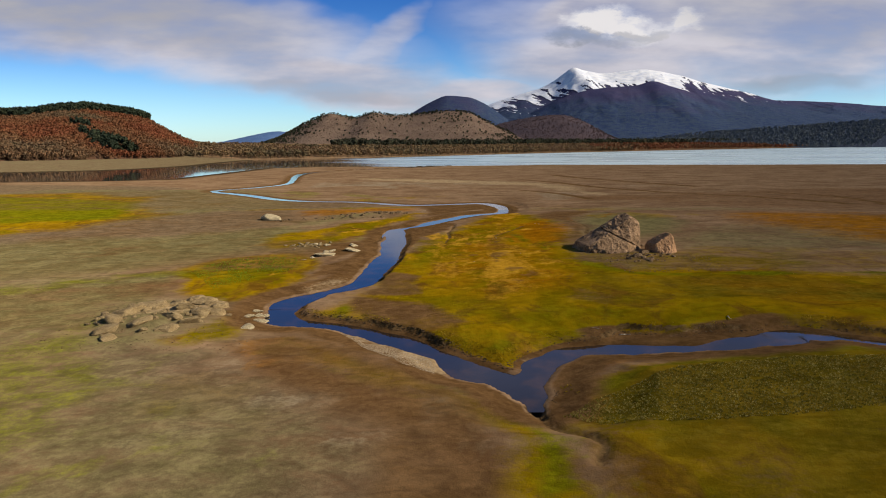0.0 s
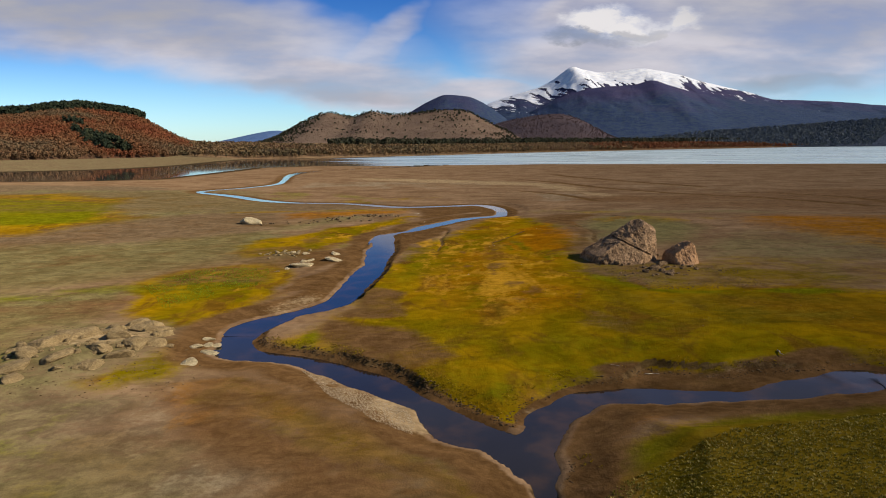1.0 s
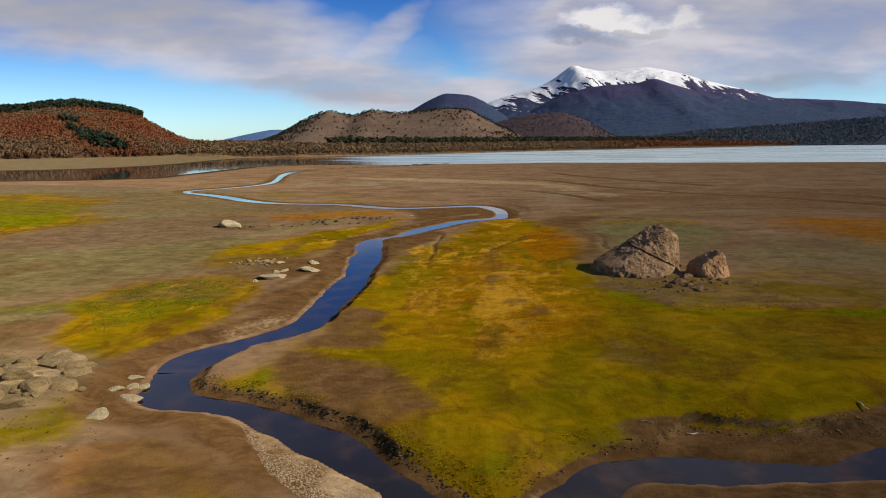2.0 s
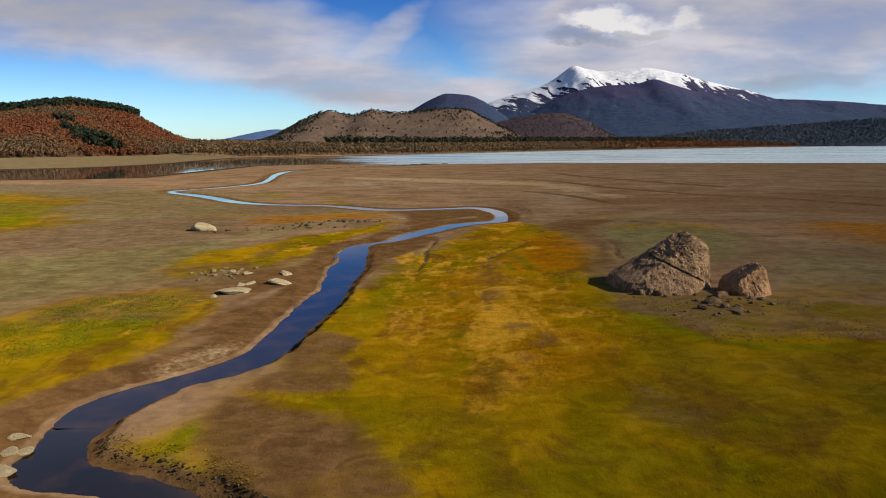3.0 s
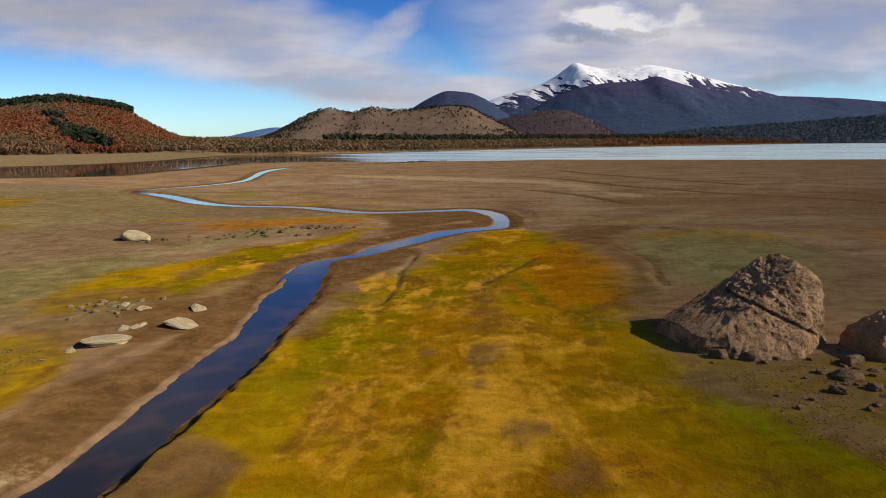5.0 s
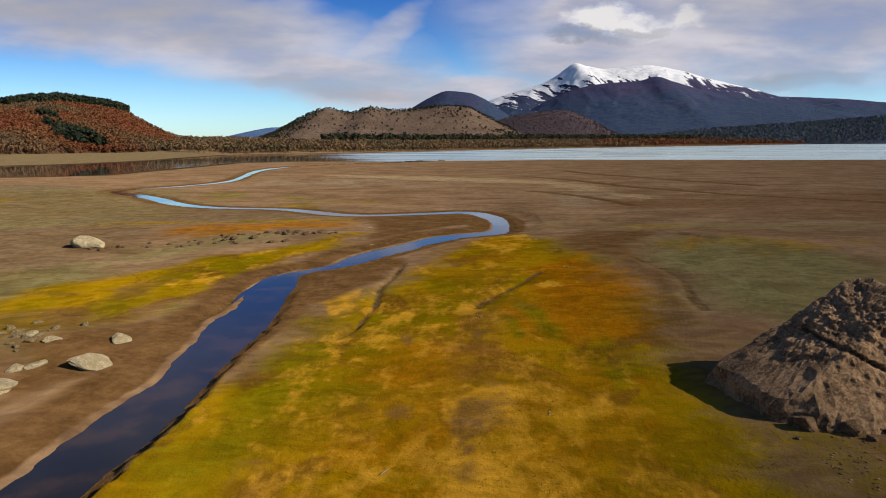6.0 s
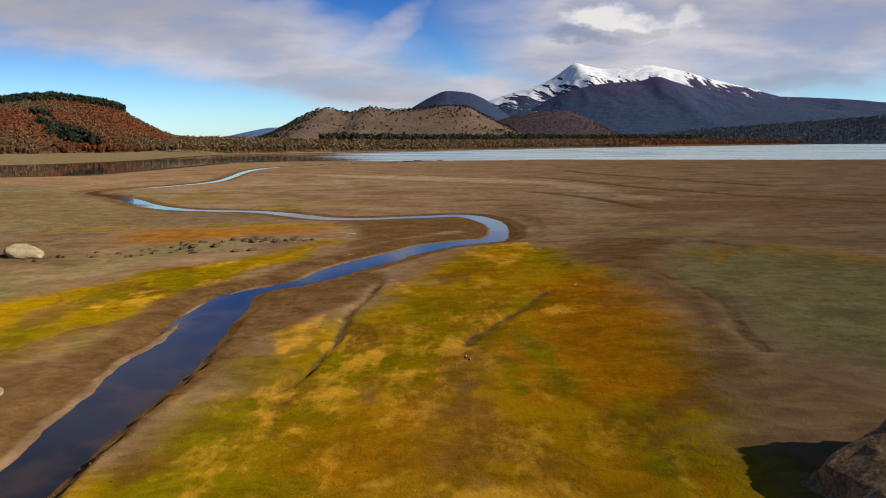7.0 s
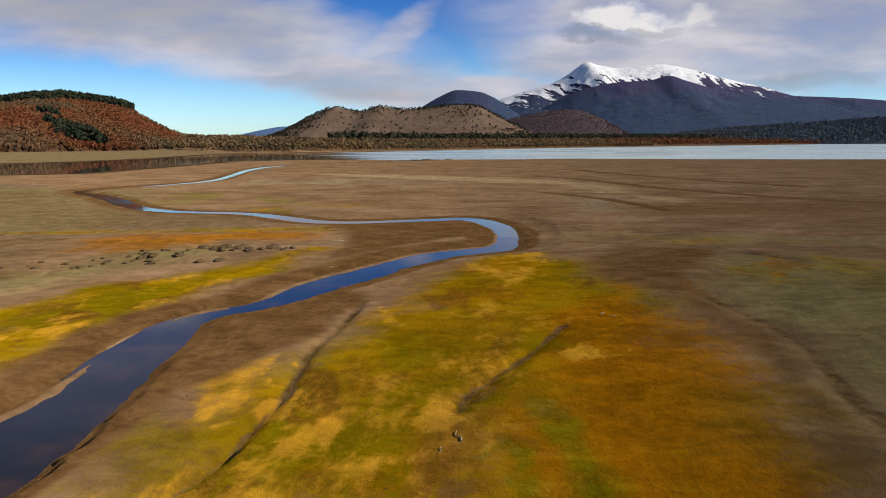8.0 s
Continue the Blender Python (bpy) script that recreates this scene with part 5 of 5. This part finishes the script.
rock_object("boulder", p * np.array([0.72, 0.8, 1.0]), f, redstone, (21.5, 62.6, 0.72), "smaller pointed reddish boulder beside the large one", category="boulder")


def stone_shape(seed, sx, sy, sz, subdiv=3):
    r = np.random.default_rng(seed)
    faces = [(*r.normal(0, 1, 3), r.uniform(0.75, 1.05)) for _ in range(17)] + [(0, 0, 1, 0.8), (0, 0, -1, 0.8)]
    p, f = planes_rock(faces, (0, 0, 0), subdiv, 0.07, seed, 0.03)
    return p * np.array([sx, sy, sz]), f


def stone_set(mat, seeds, dims):
    out = []
    for sd in seeds:
        p, f = stone_shape(sd, *dims)
        out.append(raw_mesh(bpy.data.meshes.new("stone"), p, f, mat))
    return out


def lay(name, shapes, places, label, category, group, rng, sink=0.3, grow=1.0):
    """Stones of given sizes on the ground, each an object of its own."""
    for x, y, size, flat in places:
        size *= grow
        ob = new(name, shapes[rng.integers(len(shapes))])
        z = float(height_at(x, y)[0])
        ob.location = (x, y, z + size * flat * (1 - sink * 2) * 0.8)
        ob.rotation_euler = (rng.normal(0, 0.12), rng.normal(0, 0.12), rng.uniform(0, 6.28))
        ob.scale = (size * rng.uniform(0.9, 1.25), size * rng.uniform(0.8, 1.05), size * flat)
        tagged(ob, label, category, group)


rng = np.random.default_rng(12)
unit = (1.0, 1.0, 1.0)
brown_set = stone_set(brown_stone, (31, 32, 33, 34, 35), unit)
outcrop_set = stone_set(outcrop_stone, (36, 37, 38, 39, 40), unit)
pale_set = stone_set(pale_stone, (41, 42, 43, 44), unit)
red_set = stone_set(dark_stone, (51, 52, 53), unit)
clod_set = stone_set(clod_mat, (61, 62, 63, 64), unit)
lay("stone", red_set, [(17.4, 63.9, 0.50, 0.9), (14.5, 62.8, 0.30, 1.0), (15.6, 62.4, 0.36, 0.8), (16.9, 63.1, 0.24, 0.8), (17.6, 63.6, 0.2, 0.8), (19.0, 61.6, 0.32, 0.9), (18.1, 59.9, 0.38, 0.8), (17.0, 58.7, 0.3, 0.7),
    (18.4, 58.9, 0.3, 0.7), (18.9, 58.1, 0.28, 0.6), (18.6, 57.3, 0.25, 0.6), (20.8, 60.9, 0.2, 0.7), (20.2, 66.7, 0.25, 0.8), (20.3, 66.2, 0.2, 0.8), (21.4, 60.6, 0.2, 0.7), (16.2, 62.9, 0.22, 0.7)],
    "angular brown stone at the boulders' foot", "stone", "stones round the boulders", rng, 0.3)
crumbs = [(*c, rng.uniform(0.08, 0.2), 0.75) for c in rng.normal((18.6, 59.6), (1.7, 1.7), (34, 2))] + [(*c, rng.uniform(0.08, 0.18), 0.75) for c in rng.normal((16.0, 62.6), (1.2, 0.4), (14, 2))]
lay("stone", red_set, crumbs, "small angular brown stone beside the boulders", "stone", "stones round the boulders", rng, 0.35)
lay("stone", pale_set, [(-14.1, 44.1, 0.34, 0.3), (-14.2, 42.3, 0.42, 0.32), (-13.2, 43.1, 0.36, 0.3), (-13.0, 41.5, 0.46, 0.3), (-13.3, 39.0, 0.54, 0.3), (-13.6, 42.9, 0.28, 0.35), (-13.3, 68.9, 1.15, 0.2), (-10.7, 71.8, 1.05, 0.18),
    (-11.0, 75.0, 0.5, 0.25), (-13.0, 71.7, 0.36, 0.4), (-13.7, 71.2, 0.4, 0.3), (-14.5, 67.5, 0.25, 0.35), (-14.2, 74.7, 0.36, 0.35), (-15.8, 75.8, 0.4, 0.35)],
    "flat pale slab of stone lying on the mud", "stone", "pale slabs by the brook", rng, 0.3)
lay("stone", pale_set, [(-28.4, 105.6, 1.25, 0.6)], "rounded pale boulder on the grey-green flat", "boulder", "", rng, 0.25)
big = [(-22.2, 37.8, 0.95, 0.6), (-21.3, 36.5, 0.75, 0.5), (-22.2, 41.1, 1.1, 0.6), (-21.2, 42.6, 1.35, 0.55), (-18.7, 42.4, 0.9, 0.55), (-18.4, 45.9, 1.1, 0.75), (-19.4, 46.6, 1.05, 0.7), (-16.2, 41.6, 0.85, 0.6), (-17.2, 41.2, 0.95, 0.55),
       (-22.2, 39.4, 0.8, 0.55), (-20.4, 38.8, 0.95, 0.45), (-18.3, 38.0, 0.8, 0.45), (-17.3, 39.5, 0.8, 0.5), (-18.8, 40.3, 0.8, 0.5), (-22.6, 42.9, 0.85, 0.6), (-19.9, 44.2, 0.7, 0.6), (-24.0, 45.6, 0.45, 0.6), (-17.4, 44.8, 0.9, 0.65), (-16.7, 43.4, 0.75, 0.6), (-20.3, 45.6, 0.8, 0.6)]
lay("stone", outcrop_set, big, "weathered tan stone of a low outcrop", "stone", "stones of the outcrop", rng, 0.56, 0.85)
more = []
while len(more) < 60:
    x, y = rng.normal(-20, 2.6), rng.normal(41.4, 2.6)
    if rng.random() < 0.7 and math.hypot((x + 20) / 4.6, (y - 41.4) / 5) < 1:
        more.append((x, y, rng.uniform(0.12, 0.36), rng.uniform(0.4, 0.8)))
lay("stone", outcrop_set, more, "small tan stone of a low outcrop", "stone", "stones of the outcrop", rng, 0.45, 0.85)
clods = [(-15.2, 106, 0.35, 0.6), (-15.9, 109.8, 0.3, 0.6), (-13.8, 107.7, 0.4, 0.6), (-13.5, 111.4, 0.6, 0.7), (-11.9, 106.2, 0.35, 0.6), (-11.2, 109.7, 0.55, 0.7), (-10.4, 110.9, 0.6, 0.7), (-8.0, 110.9, 0.65, 0.7), (-9.1, 108.6, 0.5, 0.6), (-10.6, 106.4, 0.4, 0.6)]
for i in range(46):
    t = rng.random()
    clods.append((-27 + 20 * t + rng.normal(0, 0.8), 104.5 + 6.5 * t + rng.normal(0, 1.1), rng.uniform(0.12, 0.38), rng.uniform(0.5, 0.8)))
lay("clod", clod_set, clods, "dark clod of dried soil on the flat", "clod", "clods on the flat", rng, 0.38, 0.85)
for i in range(28):
    x, y = rng.normal(-16.5, 1.8), rng.normal(75.5, 1.5)
    lay("stone", brown_set, [(x, y, rng.uniform(0.1, 0.26), 0.6)], "small grey-brown stone on a sandy patch", "stone", "stones on the sandy patch", rng)


# ---- small cover ----
def scatter(name, shapes, x, y, size, tint, mat, label, category, flat=1.0, lift=0.0):
    """Many small pieces on the ground as one mesh."""
    r = np.random.default_rng(len(x))
    z = ground_z(x, y)[0] + lift
    vs, fs, ts, off = [], [], [], 0
    which, turn = r.integers(0, len(shapes), len(x)), r.uniform(0, 2 * np.pi, len(x))
    for i in range(len(shapes)):
        sel = which == i
        v, f = shapes[i]
        n = int(sel.sum())
        c, s, h = np.cos(turn[sel])[:, None], np.sin(turn[sel])[:, None], size[sel][:, None]
        co = np.stack([(v[None, :, 0] * c - v[None, :, 1] * s) * h + x[sel][:, None], (v[None, :, 0] * s + v[None, :, 1] * c) * h + y[sel][:, None], v[None, :, 2] * h * flat + z[sel][:, None]], -1)
        vs.append(co.reshape(-1, 3))
        fs.append((f[None] + (np.arange(n) * len(v))[:, None, None]).reshape(-1, f.shape[1]) + off)
        ts.append(np.repeat(tint[sel], len(v)))
        off += n * len(v)
    me = raw_mesh(bpy.data.meshes.new(name), np.vstack(vs), np.vstack(fs), mat)
    store(me, "tint", np.concatenate(ts))
    return tagged(new(name, me), label, category, kind="stuff")


def tussock(r):
    """A few curved blades in a low clump; unit radius."""
    vs, fs = [], []
    for i in range(9):
        a, lean, w = r.uniform(0, 6.28), r.uniform(0.2, 0.9), r.uniform(0.07, 0.14)
        d, e = np.array([math.cos(a), math.sin(a), 0]), np.array([-math.sin(a), math.cos(a), 0])
        b = d * r.uniform(0, 0.35)
        n = len(vs)
        vs += [b - e * w, b + e * w, b + d * lean * 0.4 + e * w * 0.7 + [0, 0, 0.5], b + d * lean * 0.4 - e * w * 0.7 + [0, 0, 0.5], b + d * lean + [0, 0, r.uniform(0.6, 0.95)]]
        fs += [(n, n + 1, n + 2), (n, n + 2, n + 3), (n + 3, n + 2, n + 4)]
    return np.array(vs), np.array(fs)


def sample(poly, n, r, keep=0.0, scale=0.3, seed=0):
    p = np.array(poly)
    x, y = r.uniform(p[:, 0].min(), p[:, 0].max(), n), r.uniform(p[:, 1].min(), p[:, 1].max(), n)
    ok = (inside(x, y, poly) > 0) & (fbm(x, y, scale, 3, seed) > keep)
    gap = brooks(x, y)[0]
    ok &= gap > 0.4
    return x[ok], y[ok]


r = np.random.default_rng(77)
tussocks = [tussock(r) for _ in range(8)]
pebbles = [(lambda q: (q[0] * np.array([1, 0.85, 0.6]), q[1]))(lump(r)) for _ in range(6)]
tuft_mat = leaf_material("dry_tufts", [(0.10, 0.088, 0.010), (0.15, 0.125, 0.016), (0.24, 0.185, 0.03), (0.42, 0.33, 0.10)])
moss_mat = leaf_material("moss_tufts", [(0.15, 0.12, 0.005), (0.22, 0.155, 0.005), (0.30, 0.19, 0.008), (0.42, 0.29, 0.03)])
lush_mat = leaf_material("fresh_grass", [(0.10, 0.17, 0.008), (0.17, 0.25, 0.01), (0.26, 0.30, 0.015)])
pebble_mat = leaf_material("pebbles", [(0.20, 0.135, 0.07), (0.32, 0.23, 0.13), (0.50, 0.39, 0.25)])
soil_mat = leaf_material("dark_soil", [(0.045, 0.027, 0.013), (0.085, 0.052, 0.024), (0.13, 0.082, 0.04)])
rubble_mat = leaf_material("brown_rubble", [(0.07, 0.042, 0.018), (0.13, 0.08, 0.036), (0.22, 0.145, 0.07)])
x, y = sample(COVERS["tuft"][0][0], 24000, r, -0.7, 0.6, 5)
scatter("grass_tufts", tussocks, x, y, r.uniform(0.03, 0.085, len(x)), r.random(len(x)), tuft_mat, "dry olive tufts of coarse grass on mud", "grass")
x, y = sample(COVERS["moss"][0][0], 12000, r, 0.15, 0.22, 6)
scatter("moss_tufts", tussocks, x, y, r.uniform(0.025, 0.06, len(x)), r.random(len(x)), moss_mat, "short golden moss and grass tufts", "grass")
x, y = sample(COVERS["green"][0][0], 5000, r, -0.2, 0.5, 7)
scatter("fresh_grass", tussocks, x, y, r.uniform(0.04, 0.09, len(x)), r.random(len(x)), lush_mat, "line of fresh green grass in a damp furrow", "grass")
x, y = sample(COVERS["sand"][0][0], 15000, r, -0.5, 0.4, 8)
scatter("pebbles", pebbles, x, y, r.uniform(0.012, 0.035, len(x)), 0.4 + 0.6 * r.random(len(x)), pebble_mat, "pale pebbles of a gravel bar", "gravel")
x, y = sample([(-14, 30), (26, 30), (26, 100), (-14, 100)], 900, r, 0.0, 0.1, 9)
scatter("pebbles", pebbles, x, y, r.uniform(0.012, 0.04, len(x)), r.random(len(x)), rubble_mat, "stray pebbles strewn over the mud", "gravel")
x, y = sample([(-26, 34), (-12, 34), (-12, 49), (-26, 49)], 900, r, -0.2, 0.2, 10)
scatter("pebbles", pebbles, x, y, r.uniform(0.02, 0.06, len(x)), r.random(len(x)), rubble_mat, "rubble strewn round the stone outcrop", "gravel")
x, y = sample([(14, 52), (24, 52), (25, 60), (20, 63), (14, 62)], 2600, r, -0.1, 0.35, 11)
scatter("pebbles", pebbles, x, y, r.uniform(0.015, 0.055, len(x)), r.random(len(x)), rubble_mat, "brown rubble strewn below the boulders", "gravel")

x, y = sample([(-13, 26), (26, 26), (26, 44), (-13, 44)], 60000, r, -1.0, 0.3, 12)
gap, side, _, arm = brooks(x, y)
shelf = np.where(arm > 0, np.interp(x, [9, 11, 14, 16.5, 18, 20, 22, 26], [0.3, 1.9, 1.5, 0.9, 0.1, 0.1, 0.5, 0.8]), 0.0)
face = (side > 0) & (gap > shelf + 0.15) & (gap < shelf + np.where(x > 3, 0.6, 0.85)) & (r.random(len(x)) < np.where(x > 3, 0.35, 0.8))
scatter("bank_crumbs", pebbles, x[face], y[face], r.uniform(0.025, 0.085, face.sum()) * r.uniform(0.5, 1.0, face.sum()), r.random(face.sum()), soil_mat, "crumbled dark soil along the cut bank", "soil")
turfy = (side > 0) & (gap > shelf + 0.75) & (gap < shelf + 1.7) & (fbm(x, y, 0.5, 3, 14) > -0.1)
scatter("moss_tufts", tussocks, x[turfy], y[turfy], r.uniform(0.03, 0.07, turfy.sum()), r.random(turfy.sum()), moss_mat, "shaggy olive tufts along the bank's lip", "grass")


def driftwood(r):
    """A crooked bleached stick."""
    pts = curve([(0, 0, 0.02), (0.3, r.normal(0, 0.05), 0.05), (0.6, r.normal(0, 0.06), 0.03), (1.0, r.normal(0, 0.08), 0.06)], 3)
    vs, fs = [], []
    for i, q in enumerate(pts):
        w = 0.045 * (1 - 0.6 * i / len(pts))
        for j in range(5):
            a = 2 * math.pi * j / 5
            vs.append((q[0], q[1] + w * math.cos(a), q[2] + w * math.sin(a)))
        if i:
            fs += [((i - 1) * 5 + j, (i - 1) * 5 + (j + 1) % 5, i * 5 + (j + 1) % 5, i * 5 + j) for j in range(5)]
    return np.array(vs), np.array(fs)


wood_mat = rock_material("bleached_wood", (0.30, 0.24, 0.16), (0.55, 0.46, 0.33), (0.60, 0.52, 0.38), 4.0)
sticks = [driftwood(r) for _ in range(4)]
stick_meshes = [raw_mesh(bpy.data.meshes.new("driftwood"), v, f, wood_mat) for v, f in sticks]
for x, y, size in ((12.2, 89.2, 0.8), (12.6, 88.6, 0.5), (-2.6, 104.5, 0.7), (5.9, 77.0, 0.9), (5.4, 76.7, 0.5), (10.6, 36.9, 1.1), (9.4, 37.2, 0.7), (17.6, 37.6, 1.3), (2.6, 61.5, 0.6), (-3.6, 116.5, 1.6), (7.5, 64.8, 0.5), (-14.9, 66.2, 0.8)):
    ob = new("driftwood", stick_meshes[r.integers(4)])
    ob.location = (x, y, float(height_at(x, y)[0]) + 0.01)
    size *= 0.65
    ob.rotation_euler, ob.scale = (0, 0, r.uniform(0, 6.28)), (size, size, size)
    tagged(ob, "bleached stick of driftwood lying on the flat", "driftwood", "driftwood on the flat")
